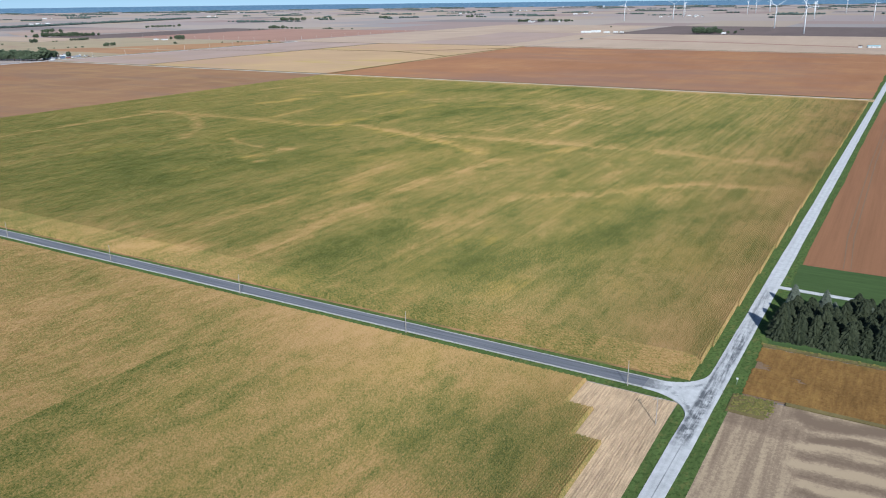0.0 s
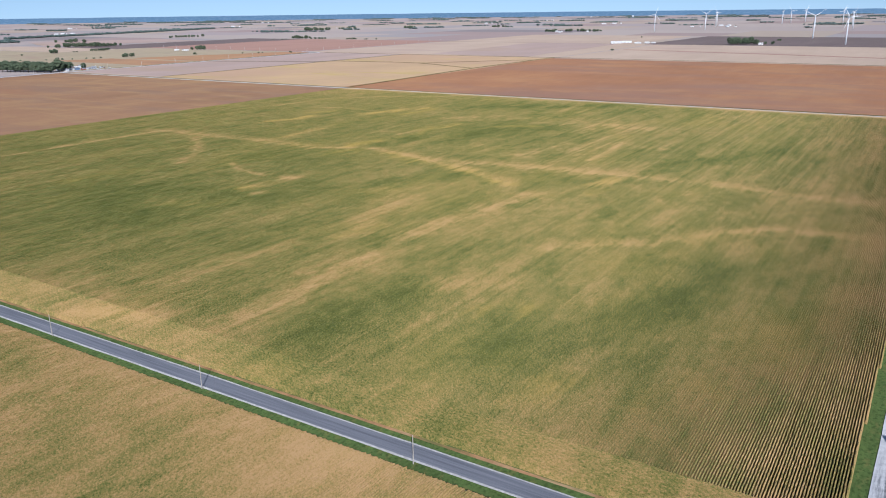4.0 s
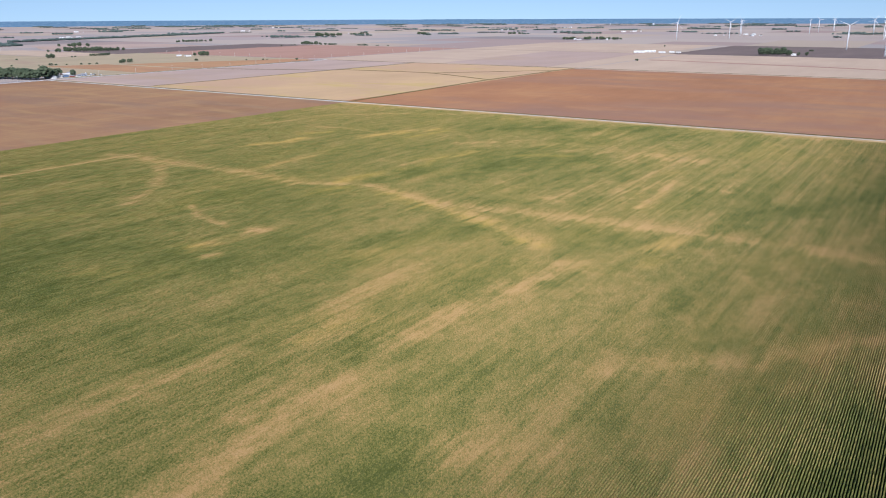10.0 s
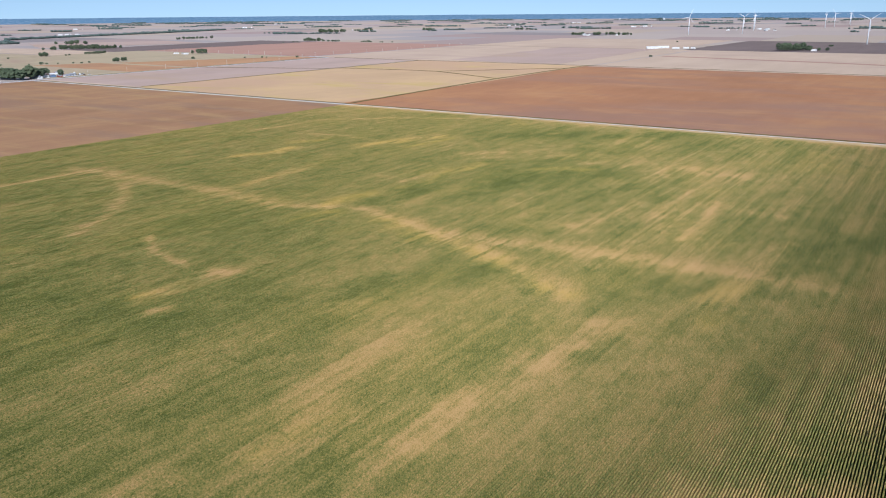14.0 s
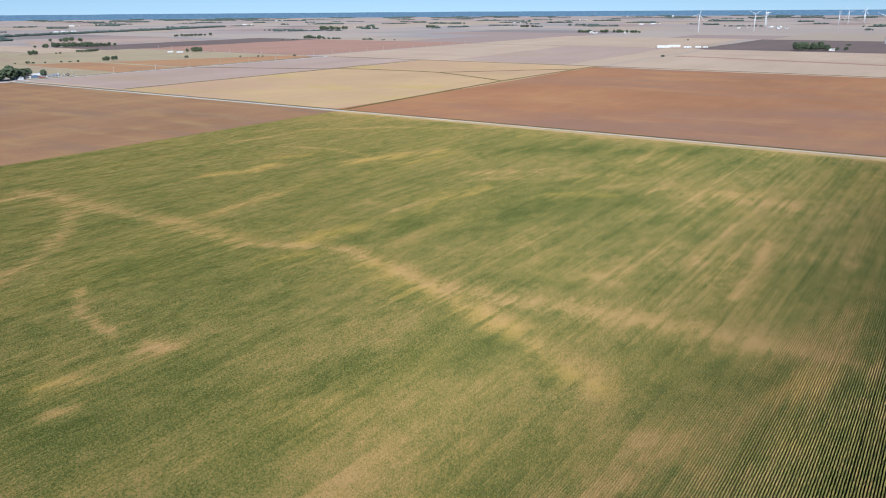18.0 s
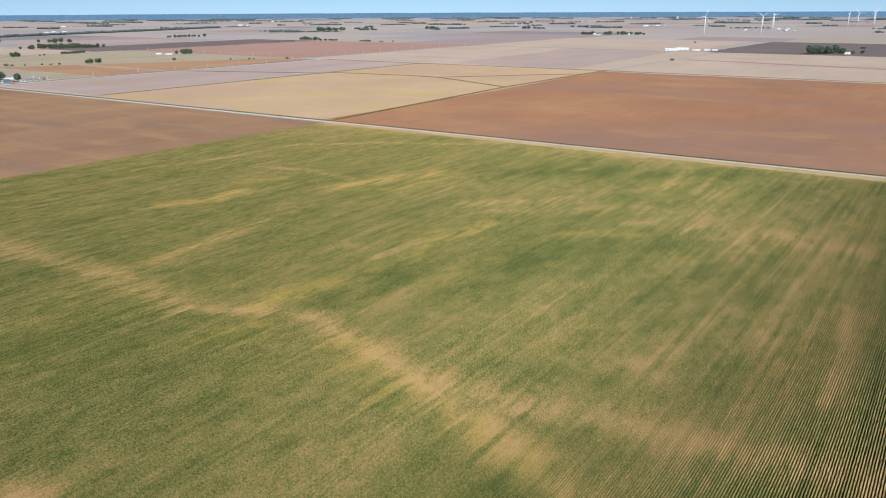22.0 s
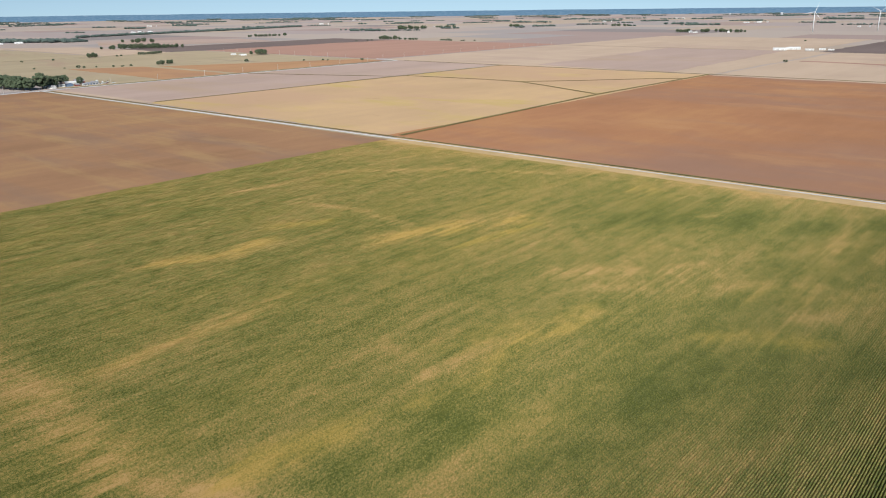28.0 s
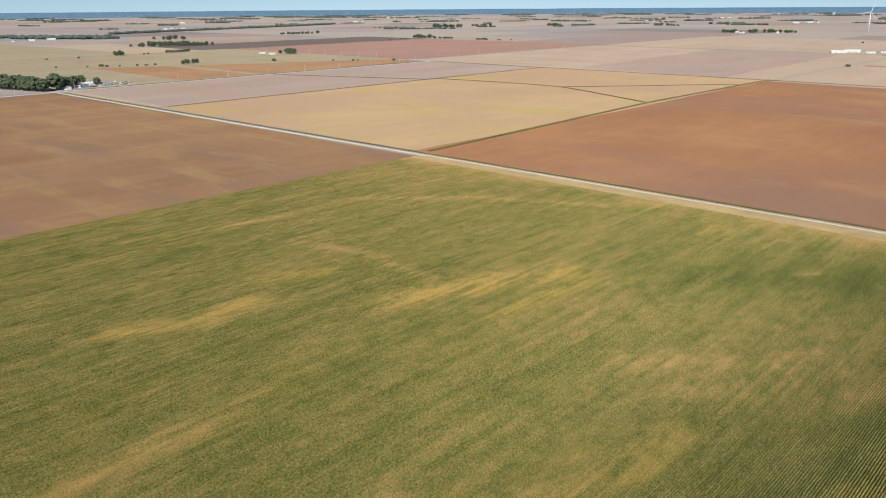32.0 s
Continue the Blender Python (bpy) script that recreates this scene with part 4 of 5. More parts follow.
def broadleaf(seed, tall, wide, label, leaf="leaf", clumps=80):
    """A farm tree: tapered trunk, limbs, and a crown of many uneven leaf clumps with gaps."""
    rng = random.Random(seed)
    tree = thing("tree", label, "tree")
    bm = bmesh.new()
    tube(bm, (0, 0, -0.3), (0, 0, tall * 0.45), tall * 0.03, tall * 0.018, 7)
    for k in range(6):
        a = k * 1.05 + rng.uniform(-0.3, 0.3)
        z = tall * rng.uniform(0.22, 0.42)
        tube(bm, (0, 0, z), (wide * 0.36 * math.cos(a), wide * 0.36 * math.sin(a), z + tall * 0.25), tall * 0.012, tall * 0.005, 5)
    part("trunk", bm, "bark", tree)
    bm = bmesh.new()
    for k in range(clumps):
        a, u = rng.uniform(0, 6.283), rng.uniform(0.14, 1.0)
        lean = math.sin(math.pi * min(1, max(0.08, u * 0.93))) ** 0.6
        r = wide * 0.5 * lean * math.sqrt(rng.uniform(0.15, 1.0))
        leaf_clump(bm, (r * math.cos(a), r * math.sin(a), tall * ((0.12 if tall > 10 else -0.02) + 0.84 * u)), tall * rng.uniform(0.085, 0.145) * (1.25 if tall < 10 else 1.0), rng)
    part("crown", bm, leaf, tree)
    return tree


def spruce(seed, tall, wide, label, needles="needle"):
    """A close-grown spruce: whorls of drooping boughs, each a folded blade, on a straight trunk."""
    rng = random.Random(seed)
    tree = thing("spruce_tree", label, "tree", "spruce windbreak")
    bm = bmesh.new()
    tube(bm, (0, 0, -0.2), (0, 0, tall * 0.97), 0.22, 0.03, 7)
    part("trunk", bm, "bark", tree)
    bm = bmesh.new()
    z = 0.5
    while z < tall * 0.99:
        u = z / tall
        reach = wide * 0.5 * (1 - u) ** 0.60 * (0.9 if u < 0.06 else 1.0) + 0.12
        count = max(6, int(15 * (1 - u * 0.6)))
        for k in range(count):
            a = 6.283 * (k + rng.random()) / count
            L = reach * rng.uniform(0.80, 1.08)
            w = L * rng.uniform(0.22, 0.34) + 0.12
            d, s = Vector((math.cos(a), math.sin(a), 0)), Vector((-math.sin(a), math.cos(a), 0))
            droop = rng.uniform(0.1, 0.42)
            root = Vector((0, 0, z + rng.uniform(-0.2, 0.2)))
            mid = root + d * L * 0.6 + Vector((0, 0, 0.04 * L))
            tip = root + d * L - Vector((0, 0, droop * L))
            vs = [bm.verts.new(p) for p in (root, mid + s * w - Vector((0, 0, 0.22 * L)), tip, mid - s * w - Vector((0, 0, 0.22 * L)), mid + Vector((0, 0, 0.1 * L)))]
            for i, j in ((0, 1), (1, 2), (2, 3), (3, 0)):
                bm.faces.new((vs[i], vs[j], vs[4]))
        z += tall * 0.028 * rng.uniform(0.8, 1.2) * (1.05 - 0.35 * u)
    part("crown", bm, needles, tree)
    return tree


rng = random.Random(11)
SPRUCES = [spruce(60 + k, 10.4 + k * 0.8, 10.6, "dark green spruce in a dense windbreak by the road") for k in range(4)]


def stand(models, x, y, scale, turn=None, z=None):
    """Sets a copy of one of the model trees on the land."""
    X, Y, Z, s = place(x, y)
    k = rng.randrange(len(models))
    c = copy_thing(models[k], pose(X, Y, Z if z is None else z, 0, 0, rng.uniform(0, 360) if turn is None else turn))
    c.scale = (s * scale * rng.uniform(0.92, 1.1), s * scale * rng.uniform(0.92, 1.1), s * scale)
    return c


for row, (yy, n) in enumerate(((55.5, 9), (61.5, 9), (67.5, 9), (73.5, 8))):
    for k in range(n):
        sx = 18.5 + k * 5.4 + rng.uniform(-0.5, 0.5) + (2.0 if row % 2 else 0) + (0 if row < 3 else 0.6)
        stand(SPRUCES, sx, yy + rng.uniform(-0.6, 0.6), rng.uniform(0.86, 1.1), z=0.1)
for k in range(7):
    stand(SPRUCES, 41 + k * 4.3, 86 + rng.uniform(-2, 2), rng.uniform(0.8, 1.0), z=0.1)
for s in SPRUCES[:2]:
    s.matrix_basis = pose(39 + 5 * SPRUCES.index(s), 80.5, 0.1)
for s in SPRUCES[2:]:
    s.matrix_basis = pose(50 + 4 * SPRUCES.index(s), 91, 0.1)

PALE = [spruce(200 + k, 10.5, 7.6, "pale grey-green blue spruce beside the gravel lane", "needle_pale") for k in range(2)]
for t, (px, py) in zip(PALE, ((18.6, 87.0), (30.0, 86.0))):
    t.matrix_basis = pose(px, py, 0.1, 0, 0, 40)
for px, py, s in ((21.5, 78.5, 0.75), (26.0, 79.5, 0.8), (33.5, 80, 0.8), (46, 80, 0.8), (52, 80, 0.8)):
    stand(PALE, px, py, s, z=0.1)

TREES = [broadleaf(20 + k, 19.0, 17.0 + k, "dark green farm tree with a rounded uneven crown") for k in range(4)]
BUSHES = [broadleaf(40 + k, 7.5, 10.5, "low dark green bush on a field edge", clumps=44) for k in range(2)]
TREES[0].matrix_basis, TREES[1].matrix_basis = pose(-1606, 806, 0.4), pose(-1632, 793, 0.4)
TREES[2].matrix_basis, TREES[3].matrix_basis = pose(-1668, 783, 0.4), pose(-1625, 835, 0.4)
BUSHES[0].matrix_basis, BUSHES[1].matrix_basis = pose(-2029, 1085, 0.3), pose(-1870, 1419, 0.3)

for k in range(16):  # farmstead by the crossroads
    stand(TREES, -1600 - k * 8 + rng.uniform(-4, 4), 802 - k * 1.8 + rng.uniform(-9, 6), rng.uniform(0.8, 1.25), z=0.4)
for px, py, s in ((-1612, 846, 1.0), (-1640, 870, 0.9), (-1630, 900, 0.7), (-1650, 850, 0.9), (-1665, 890, 0.8)):
    stand(TREES, px, py, s, z=0.4)
for px, py, s in ((-1606, 826, 1.35), (-1616, 832, 1.1)):
    stand(TREES, px, py, s, z=0.4)
for px, py, s in ((-2019, 1093, 0.9), (-2012, 1118, 0.7), (-1997, 1150, 0.8), (-1981, 1161, 0.7), (-1980, 1183, 0.9), (-1990, 1170, 0.6), (-2077, 1010, 0.8), (-2040, 1060, 0.6),
                  (-2358, 1097, 0.9), (-2356, 1174, 1.0), (-2374, 1355, 0.9), (-2380, 1370, 0.9), (-808, 2028, 1.2), (-1772, 1515, 0.8), (-1735, 1544, 0.9), (-1725, 1550, 0.7), (-1659, 1601, 1.1),
                  (-2461, 2346, 0.9), (-2460, 2402, 1.0), (-2455, 2420, 1.0), (-2097, 2536, 1.0), (-2063, 2558, 1.0), (-2110, 2540, 0.7), (-492, 2833, 1.3), (-500, 2845, 1.2), (-1050, 3010, 1.0)):
    stand(BUSHES, px, py, 0.72 * s, z=0.3)
for px, py, s in ((-1944, 1231, 0.5), (-1953, 1245, 0.6), (-1955, 1262, 0.55), (-1958, 1272, 0.55), (-2361, 1272, 0.7), (-2362, 1284, 0.75), (-2368, 1292, 0.6)):
    stand(TREES, px, py, s, z=0.3)
for px, py in ((-2393, 1434), (-2386, 1443), (-2384, 1455), (-2387, 1468), (-2395, 1480), (-2404, 1495), (-2412, 1508)):
    stand(BUSHES, px, py, 1.2, z=0.3)
for k in range(46):  # woods by the dark field
    u = k / 45
    stand(TREES, -2762 + 96 * u + rng.uniform(-14, 14), 1526 + 195 * u + rng.uniform(-14, 14), rng.uniform(0.5, 0.85) * (1.1 if 8 < k < 32 else 0.85), z=0.3)
for k in range(12):
    stand(TREES, -3180 + rng.uniform(-70, 70), 1868 + rng.uniform(-40, 40), rng.uniform(0.6, 0.95))
for k in range(16):  # clump on the far red field
    u = k / 15
    stand(TREES if k < 9 else BUSHES, -2490 + 150 * u, 2496 + 50 * u + rng.uniform(-8, 8), rng.uniform(0.55, 0.9) if k < 9 else 1.1, z=0.3)
for k in range(5):
    stand(BUSHES, -2205 + 12 * k, 2537, rng.uniform(0.7, 1.3), z=0.3)
for k in range(12):  # grove by the tilled field
    u = k / 11
    stand(TREES, -584 + 56 * u + rng.uniform(-4, 4), 2470 + 30 * u + rng.uniform(-2, 30), rng.uniform(0.7, 1.25), z=0.3)
for px, py, s in ((-512, 2510, 0.85), (-506, 2514, 0.8), (-484, 2524, 0.5), (-463, 2536, 0.55)):
    stand(TREES, px, py, s, z=0.3)
for x0, y0, x1, y1, n, s in ((-3384, 3561, -3340, 3620, 9, 1.5), (-3345, 3640, -3300, 3690, 6, 1.3), (-3400, 3927, -3318, 3975, 12, 1.0), (-3094, 4228, -3035, 4259, 9, 1.1), (-2563, 4505, -2480, 4548, 8, 1.0),
                             (-1767, 3637, -1725, 3660, 8, 1.0), (-1672, 3690, -1655, 3705, 6, 1.0), (-1621, 3726, -1575, 3720, 8, 1.0), (-1550, 3710, -1505, 3722, 6, 1.0), (-3231, 2424, -3208, 2594, 12, 0.9)):
    for k in range(n):
        u = k / (n - 1)
        stand(TREES, x0 + (x1 - x0) * u + rng.uniform(-10, 10), y0 + (y1 - y0) * u + rng.uniform(-10, 10), s * rng.uniform(0.55, 0.85))


def woods(name, runs, label, material="wood_hazed", category="trees"):
    """Far tree belts, too many and too small to count: one mesh of uneven crowns."""
    bm = bmesh.new()
    bmesh.ops.create_icosphere(bm, subdivisions=1, radius=0.5)
    unit = np.array([v.co for v in bm.verts])
    tris = np.array([[v.index for v in f.verts] for f in bm.faces])
    bm.free()
    r = np.random.default_rng(5)
    vs, fs = [], []
    for x0, y0, x1, y1, deep, tall, step in runs:
        n = max(2, int(math.hypot(x1 - x0, y1 - y0) / step))
        for k in range(n):
            u = (k + r.random()) / n
            X, Y, Z, s = place(x0 + (x1 - x0) * u + r.uniform(-deep, deep), y0 + (y1 - y0) * u + r.uniform(-deep, deep))
            hgt = tall * s * r.uniform(0.6, 1.15)
            for q in range(2):
                c = np.array([X + r.uniform(-0.4, 0.4) * hgt, Y + r.uniform(-0.4, 0.4) * hgt, Z + hgt * (0.42 if q else 0.55)])
                fs.append(tris + len(unit) * len(vs))
                vs.append(unit * hgt * (1.7, 1.7, 0.9) + r.uniform(-0.09, 0.09, unit.shape) * hgt + c)
    return tagged(raw(name, np.concatenate(vs), np.concatenate(fs), material), label, category, kind="stuff")


woods("tree_belt", [(-3977, 1524, -3960, 1600, 14, 13, 4), (-3814, 1567, -3486, 1782, 40, 15, 2.5), (-4000, 2020, -4171, 2558, 12, 12, 5), (-4171, 2558, -4428, 3387, 14, 12, 5), (-4428, 3387, -4631, 3909, 16, 12, 6)], "long belt of trees along a creek")
far_runs = []
wr = random.Random(91)
for k in range(240):
    d = 4300 + 6700 * wr.random() ** 0.75
    a = radians(wr.uniform(80, 172))
    x, y = CX + d * math.cos(a), CY + d * math.sin(a)
    L = wr.uniform(25, 150) * (0.5 + d / 5000)
    far_runs.append((x, y, x + L * wr.uniform(0.5, 1), y + L * wr.uniform(0.3, 0.9), 7 + L * 0.04, wr.uniform(8, 13), 9))
woods("far_groves", far_runs, "scattered groves and shelter belts far across the plain")


woods("weeds", [(13.5, -5.5, 22, -5, 1.8, 0.5, 0.06), (13.5, -2, 23, -1.5, 1.8, 0.55, 0.06), (13.5, 2, 23, 2.4, 1.6, 0.5, 0.06), (27, 4.2, 170, 4.2, 0.6, 0.5, 0.4), (14, 46, 170, 46, 0.8, 0.6, 0.4)], "yellow-green weeds at the field corner", "weeds", "weeds")


# ---------------------------------------------------------------- buildings
def shed(name, label, category, L, W, H, rise, wall="wall_white", roof="roof_grey", doors=1, windows=2):
    """A gabled farm building: walls, overhanging roof, doors and windows set in."""
    ob = thing(name, label, category)
    bm = bmesh.new()
    box(bm, -L / 2, L / 2, -W / 2, W / 2, -0.3, H)
    for e in (-1, 1):
        a = [bm.verts.new((e * L / 2, -W / 2, H)), bm.verts.new((e * L / 2, W / 2, H)), bm.verts.new((e * L / 2, 0, H + rise))]
        bm.faces.new(a if e > 0 else a[::-1])
    part("wall", bm, wall, ob)
    for e in (-1, 1):
        bm = bmesh.new()
        o = 0.5
        vs = [(-L / 2 - o, e * (W / 2 + o), H - o * rise * 2 / W), (L / 2 + o, e * (W / 2 + o), H - o * rise * 2 / W), (L / 2 + o, 0, H + rise), (-L / 2 - o, 0, H + rise)]
        lo = [bm.verts.new(p) for p in vs]
        up = [bm.verts.new((p[0], p[1], p[2] + 0.22)) for p in vs]
        bm.faces.new(up)
        bm.faces.new(lo[::-1])
        for k in range(4):
            bm.faces.new((lo[k], lo[(k + 1) % 4], up[(k + 1) % 4], up[k]))
        part("roof", bm, roof, ob)
    for k in range(doors):
        bm = bmesh.new()
        dx = (k - (doors - 1) / 2) * L / (doors + 0.5)
        w, hh = (1.0, 2.1) if W < 11 else (3.6, 3.4)
        box(bm, dx - w / 2, dx + w / 2, -W / 2 - 0.06, -W / 2 + 0.05, 0, min(hh, H - 0.3))
        part("door", bm, "door", ob)
    for k in range(windows):
        for e in (-1, 1):
            bm = bmesh.new()
            dx = ((k + 0.5) / windows - 0.5) * L * 0.86 + 1.4 * (e < 0)
            box(bm, dx - 0.5, dx + 0.5, e * W / 2 - 0.05, e * W / 2 + 0.05, H * 0.4, H * 0.4 + 1.2)
            part("window", bm, "glass", ob)
    return ob


def bin_silo(label, r, H, dome=True):
    ob = thing("grain_bin", label, "grain bin")
    bm = bmesh.new()
    tube(bm, (0, 0, -0.3), (0, 0, H), r, r, 20)
    part("wall", bm, "steel", ob)
    bm = bmesh.new()
    tube(bm, (0, 0, H), (0, 0, H + r * 0.55), r * 1.04, r * 0.12, 20)
    part("roof", bm, "roof_white", ob)
    bm = bmesh.new()
    tube(bm, (0, 0, H + r * 0.55), (0, 0, H + r * 0.55 + 0.6), r * 0.14, r * 0.14, 10)
    part("cap", bm, "steel", ob)
    return ob


def put(ob, x, y, turn=0.0, z=0.35, s=1.0):
    X, Y, Z, k = place(x, y)
    ob.matrix_basis = pose(X, Y, max(Z, z), 0, 0, turn) @ Matrix.Diagonal((k * s, k * s, k * s, 1))
    return ob


def again(ob, x, y, turn=0.0, z=0.35, s=1.0):
    c = copy_thing(ob, pose(0, 0, 0))
    return put(c, x, y, turn, z, s)


house = put(shed("farmhouse", "white two-storey farmhouse with a brown roof among trees", "house", 11, 8, 5.2, 2.8, "wall_white", "roof_brown", 1, 4), -1618, 862, 80)
house_grey = put(shed("farmhouse", "pale farmhouse with a grey roof at the crossroads", "house", 13, 8, 3.4, 2.2, "wall_white", "roof_grey", 1, 4), -1607, 842, 10)
barn = put(shed("machine_shed", "white metal machine shed with big doors", "shed", 22, 12, 4.2, 2.0, "wall_white", "roof_white", 2, 2), -1640, 890, 85)
barn_blue = put(shed("machine_shed", "blue-grey metal machine shed", "shed", 18, 11, 4.0, 2.0, "wall_blue", "roof_grey", 2, 2), -1622, 874, 5)
barn_red = put(shed("barn", "weathered red barn with a grey roof", "barn", 16, 10, 4.6, 3.2, "wall_red", "roof_grey", 1, 3), -1650, 908, 80)
long_barn = put(shed("livestock_barn", "long low white livestock barn", "barn", 34, 13, 4.6, 2.2, "wall_white", "roof_white", 2, 5), -958, 2466, 28)
bin_a = put(bin_silo("round galvanised grain bin with a cone roof", 2.6, 4.0), -1634, 932)
bin_b = put(bin_silo("slender pale grain silo", 2.2, 9.0), -1646, 866)
again(barn_blue, -1618, 912, 88, s=0.7)
again(house_grey, -1612, 900, 60, s=0.7)
again(house_grey, -1626, 922, 20, s=0.8)
again(barn_red, -1610, 886, 85, s=0.5)
again(house, -1640, 846, 0, s=0.8)
again(bin_a, -1622, 936, s=0.7)
again(long_barn, -940, 2520, 28)
again(long_barn, -893, 2500, 28, s=0.62)
again(barn, -868, 2525, 12, s=0.7)
again(barn, -845, 2522, 0, s=0.6)
again(house, -497, 2518, 20, z=0.35, s=1.3)
for px, py, tn in ((-2132, 1566, 65), (-2110, 1575, 70), (-2088, 1568, 60)):  # farm with tall trees
    again(barn if tn != 70 else house_grey, px, py, tn, s=0.65)
for px, py, s in ((-2098, 1600, 0.55), (-2084, 1612, 0.75), (-2068, 1612, 0.8), (-2058, 1617, 0.75)):
    stand(TREES, px, py, s, z=0.3)
steel_shed = put(shed("machine_shed", "long low shed with a pale blue metal roof", "shed", 27, 11, 3.6, 1.8, "wall_white", "roof_blue", 2, 3), -30, 1886, 12)
again(house, -58, 1880, 10, s=0.7)
again(long_barn, -3598, 1588, 62, s=0.9)
again(barn, -3555, 1500, 60)
again(house_grey, -3577, 1440, 60)
for k, (px, py) in enumerate(((-1700, 3640), (-1683, 3615), (-1690, 3650), (-1561, 3690), (-1712, 3660))):
    again((barn, house, long_barn, house, bin_a)[k], px, py, 40 * k, s=(1.3, 1.2, 0.6, 1.2, 1.0)[k])
FARMS = [(-4494, 2587), (-4540, 2660), (-6026, 3609), (-5043, 4478), (-6139, 5893), (-3640, 4088), (-3264, 5680), (-3247, 6901), (-2128, 5452), (-2100, 5600), (-1180, 4980), (-1290, 4700), (-1090, 4720)]
for k, (px, py) in enumerate(FARMS):
    again(long_barn, px, py, 25 * k, s=1.0)
    again((house, barn, bin_a)[k % 3], px + 40, py + 35, 50 * k, s=1.1)
elevator = thing("grain_elevator", "tall pale concrete grain elevator on the skyline", "elevator")
bm = bmesh.new()
for k in range(4):
    tube(bm, (k * 11, 0, 0), (k * 11, 0, 42), 5.6, 5.6, 14)
part("silo_row", bm, "wall_grey", elevator)
bm = bmesh.new()
box(bm, -4, 38, -3, 3, 42, 50)
part("head_house", bm, "wall_white", elevator)
put(elevator, -3050, 8900, 20, s=0.5)
again(elevator, -3650, 9100, 40, s=0.35)


# vehicles parked in the farmyard
def vehicle(label, paint, L, H):
    ob = thing("parked_vehicle", label, "vehicle", "vehicles in the farmyard")
    bm = bmesh.new()
    box(bm, -L / 2, L / 2, -0.9, 0.9, 0.4, H * 0.58)
    bmesh.ops.bevel(bm, geom=bm.edges[:], offset=0.12, segments=2, affect="EDGES")
    part("body", bm, paint, ob)
    bm = bmesh.new()
    top = box(bm, -L * 0.28, L * 0.2, -0.8, 0.8, H * 0.55, H)
    for v in top:
        if v.co.z > H * 0.9:
            v.co.x, v.co.y = v.co.x * 0.78, v.co.y * 0.85
    part("cab", bm, "glass", ob)
    for sx in (-0.32, 0.32):
        for sy in (-0.82, 0.82):
            bm = bmesh.new()
            tube(bm, (sx * L, sy - 0.1, 0.36), (sx * L, sy + 0.1, 0.36), 0.36, 0.36, 12)
            wheel = part("wheel", bm, "rubber", ob)
            bm = bmesh.new()
            tube(bm, (sx * L, sy - 0.12, 0.36), (sx * L, sy + 0.12, 0.36), 0.2, 0.2, 10)
            part("rim", bm, "steel", wheel)
    return ob


pickup = put(vehicle("white pickup truck parked in the farmyard", "roof_white", 5.4, 1.9), -1608, 898, 70)
van = put(vehicle("pale grey van parked in the farmyard", "wall_grey", 5.2, 2.3), -1606, 914, 20)
car_red = put(vehicle("dull red car parked in the farmyard", "wall_red", 4.5, 1.5), -1618, 944, 110)
for k in range(14):
    again((pickup, van, car_red, pickup)[k % 4], -1604 - 34 * rng.random(), 880 + 5.6 * k + rng.uniform(-2, 2), 360 * rng.random(), s=1.15)


# ---------------------------------------------------------------- wind turbines
def turbine(spin, face, label):
    ob = thing("wind_turbine", label, "wind turbine", "wind farm")
    bm = bmesh.new()
    tube(bm, (0, 0, -0.5), (0, 0, 80), 2.2, 1.25, 14)
    part("tower", bm, "turbine", ob, smooth=True)
    bm = bmesh.new()
    box(bm, -1.9, 1.9, -3.5, 7.5, 79.5, 83.4)
    bmesh.ops.bevel(bm, geom=bm.edges[:], offset=0.7, segments=2, affect="EDGES")
    part("nacelle", bm, "turbine", ob)
    bm = bmesh.new()
    tube(bm, (0, -3.4, 81.5), (0, -6.4, 81.5), 1.7, 0.5, 12)
    hub = part("hub", bm, "turbine", ob)
    for k in range(3):
        a = radians(spin + 120 * k)
        bm = bmesh.new()
        prof = ((0.9, 0.9, 0.9), (2.5, 1.0, 0.8), (8.0, 2.1, 0.5), (22.0, 1.3, 0.3), (40.5, 0.35, 0.1))
        rings = []
        for dist, chord, thick in prof:
            rings.append([bm.verts.new((cx * chord, -4.9 + cy * thick, dist)) for cx, cy in ((-0.4, 0), (0, 0.5), (0.6, 0), (0, -0.5))])
        for p, q in zip(rings, rings[1:]):
            for j in range(4):
                bm.faces.new((p[j], p[(j + 1) % 4], q[(j + 1) % 4], q[j]))
        bm.faces.new(rings[-1])
        bm.faces.new(rings[0][::-1])
        bmesh.ops.transform(bm, matrix=Matrix.Translation((0, 0, 81.5)) @ Matrix.Rotation(a, 4, "Y"), verts=bm.verts)
        part("blade", bm, "turbine", hub)
    return ob


KINDS = [turbine(s, 0, "white three-bladed wind turbine on a tapered tower") for s in (20, 55, 85)]
SPOTS = [(-1290, 3940), (-1090, 4180), (-1170, 4780), (-1230, 5080), (-415, 3040), (-262, 2600), (-400, 4380), (-900, 5500), (-900, 5900), (-850, 6300), (-900, 6700), (-440, 4900), (-520, 5300), (-300, 5700), (-120, 4100), (-60, 5000), (-620, 6600)]
for k, (px, py) in enumerate(SPOTS):
    t = KINDS[k] if k < 3 else copy_thing(KINDS[k % 3], pose(0, 0, 0))
    put(t, px, py, 15 + 23 * (k % 4))

# ---------------------------------------------------------------- poles and signs


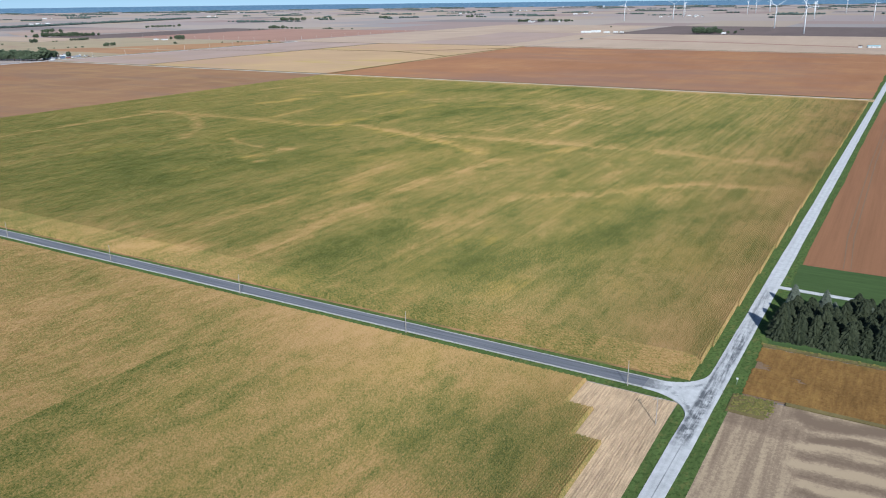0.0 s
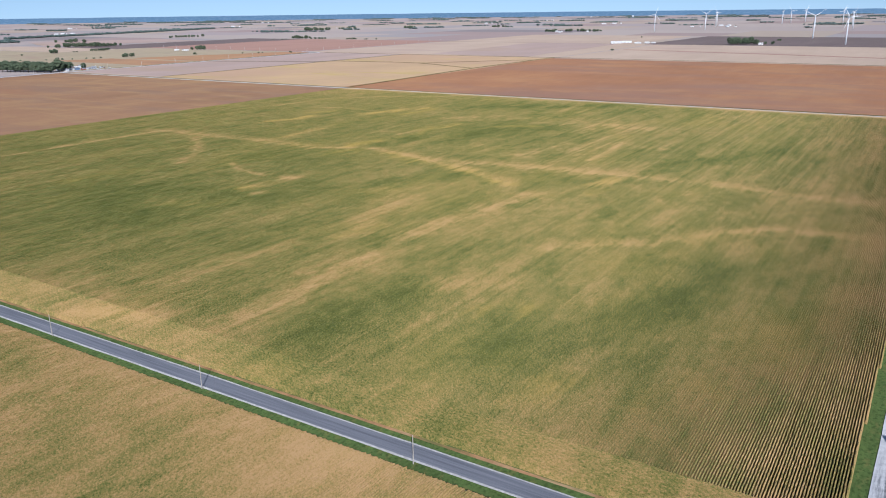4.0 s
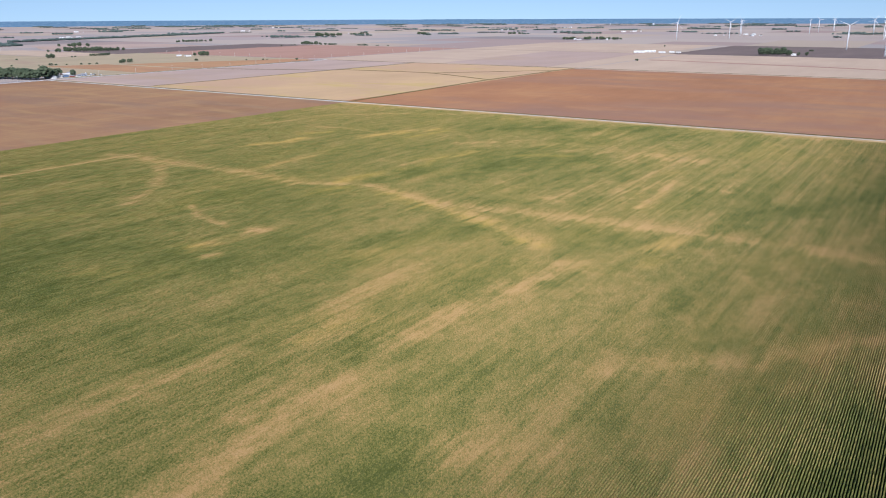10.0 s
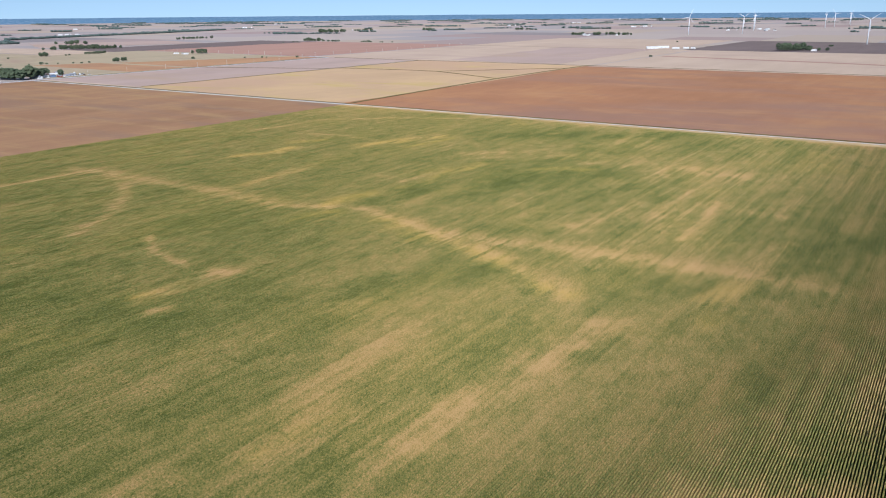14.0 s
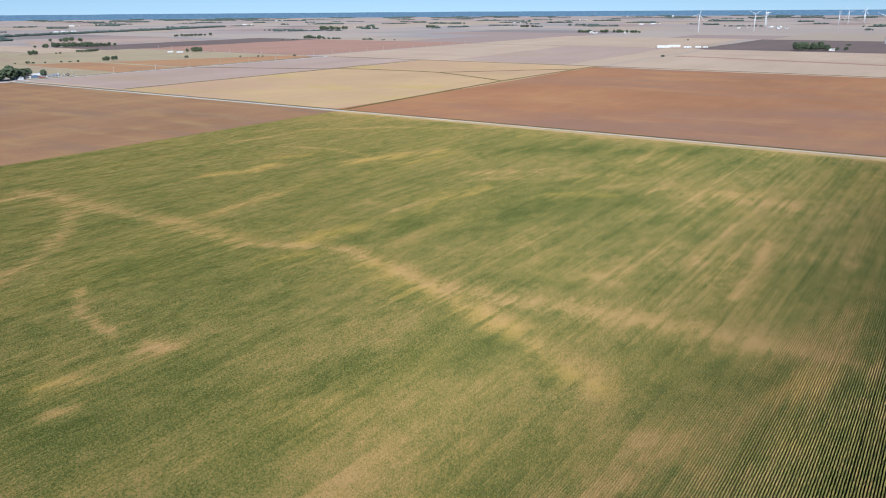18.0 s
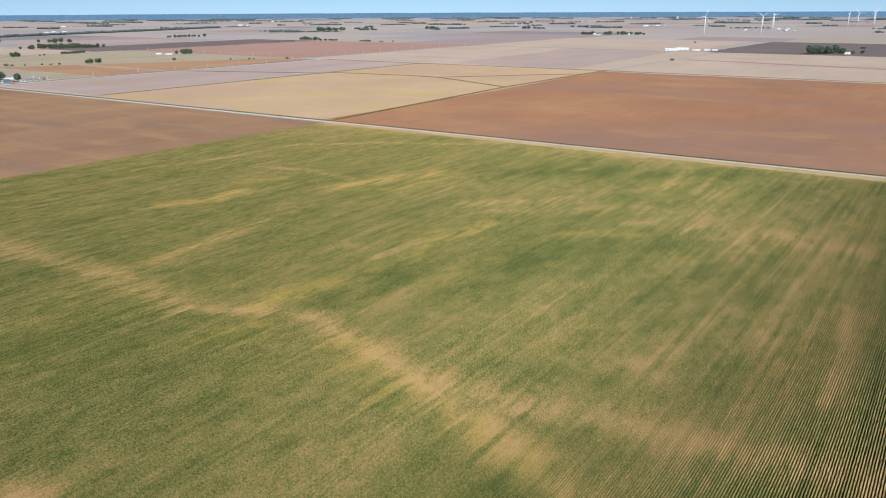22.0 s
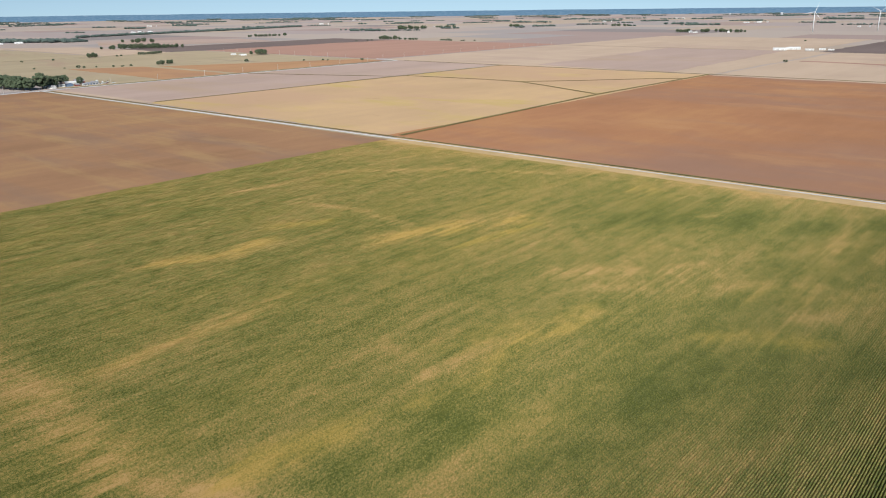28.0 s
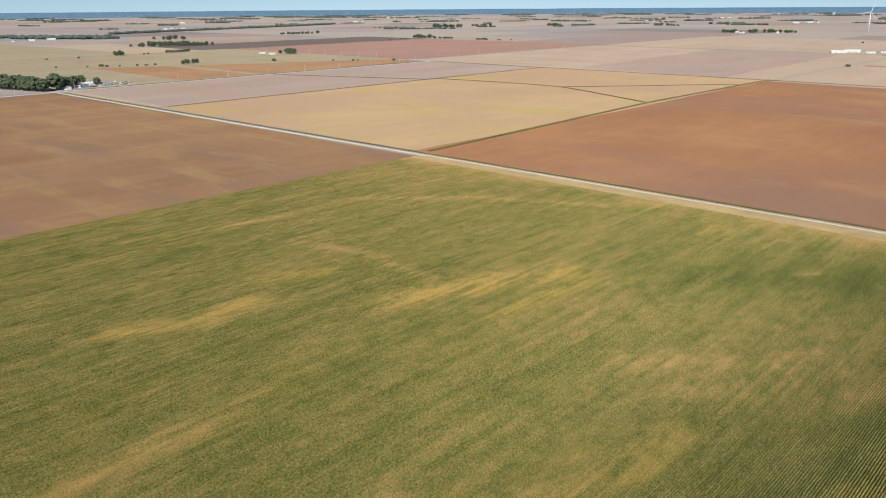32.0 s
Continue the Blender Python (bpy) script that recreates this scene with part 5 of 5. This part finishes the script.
def utility_pole(tall, arm, label, thick=0.16, wood="pole"):
    ob = thing("utility_pole", label, "pole", "roadside poles")
    bm = bmesh.new()
    tube(bm, (0, 0, -0.5), (0, 0, tall), thick, thick * 0.65, 9)
    part("shaft", bm, wood, ob)
    if arm:
        bm = bmesh.new()
        box(bm, -arm / 2, arm / 2, -0.07, 0.07, tall - 0.75, tall - 0.58)
        crossarm = part("crossarm", bm, wood, ob)
        for k in (-0.46, -0.2, 0.2, 0.46):
            bm = bmesh.new()
            tube(bm, (k * arm, 0, tall - 0.58), (k * arm, 0, tall - 0.36), 0.06, 0.04, 6)
            part("insulator", bm, "insulator", crossarm)
    return ob


pole_arm = utility_pole(9.0, 2.6, "weathered wooden utility pole with a crossarm in the stubble")
pole_arm.matrix_basis = pose(-4.2, -26.6, 0.15, 0, 0, 35)
pole_plain = utility_pole(8.8, 0.0, "weathered wooden utility pole beside the paved road")
pole_plain.matrix_basis = pose(-18.7, -7.6, 0.15)
for k in range(1, 8):
    copy_thing(pole_plain, pose(-18.7 - 84.6 * k, -7.9 - 0.3 * k, 0.15))
pole_far = utility_pole(11.0, 2.6, "pale utility pole along the farm road", 0.32, "pole_pale")
pole_far.matrix_basis = pose(-1588, 1022, 0.4)
for k in range(9):
    copy_thing(pole_far, pose(-1590 - k * 1.5, 760 + 88 * k if k < 3 else 860 + 88 * k, 0.4))
for k in range(11):
    copy_thing(pole_far, pose(-1646, 1660 + 76 * k, 0.4))
for k in range(9):
    copy_thing(pole_far, pose(-1760 - 70 * k, 1640 + 3 * k, 0.4))

sign = thing("road_sign", "small white road sign on a steel post", "sign")
bm = bmesh.new()
tube(bm, (0, 0, -0.4), (0, 0, 2.6), 0.05, 0.05, 8)
part("post", bm, "steel", sign)
bm = bmesh.new()
box(bm, -0.3, 0.3, -0.02, 0.02, 1.95, 2.6)
bmesh.ops.bevel(bm, geom=bm.edges[:], offset=0.01, segments=1, affect="EDGES")
part("face", bm, "sign_red", sign)
sign.matrix_basis = pose(11.6, 10.0, 0.1, 0, 0, 15)
mailbox = thing("mailbox", "small dark mailbox on a wooden post by the road", "mailbox")
bm = bmesh.new()
box(bm, -0.06, 0.06, -0.06, 0.06, -0.3, 1.05)
part("post", bm, "pole", mailbox)
bm = bmesh.new()
box(bm, -0.14, 0.14, -0.3, 0.3, 1.05, 1.3)
bmesh.ops.bevel(bm, geom=bm.edges[:], offset=0.05, segments=2, affect="EDGES")
part("box", bm, "roof_brown", mailbox)
mailbox.matrix_basis = pose(9.0, 1.5, 0.1)
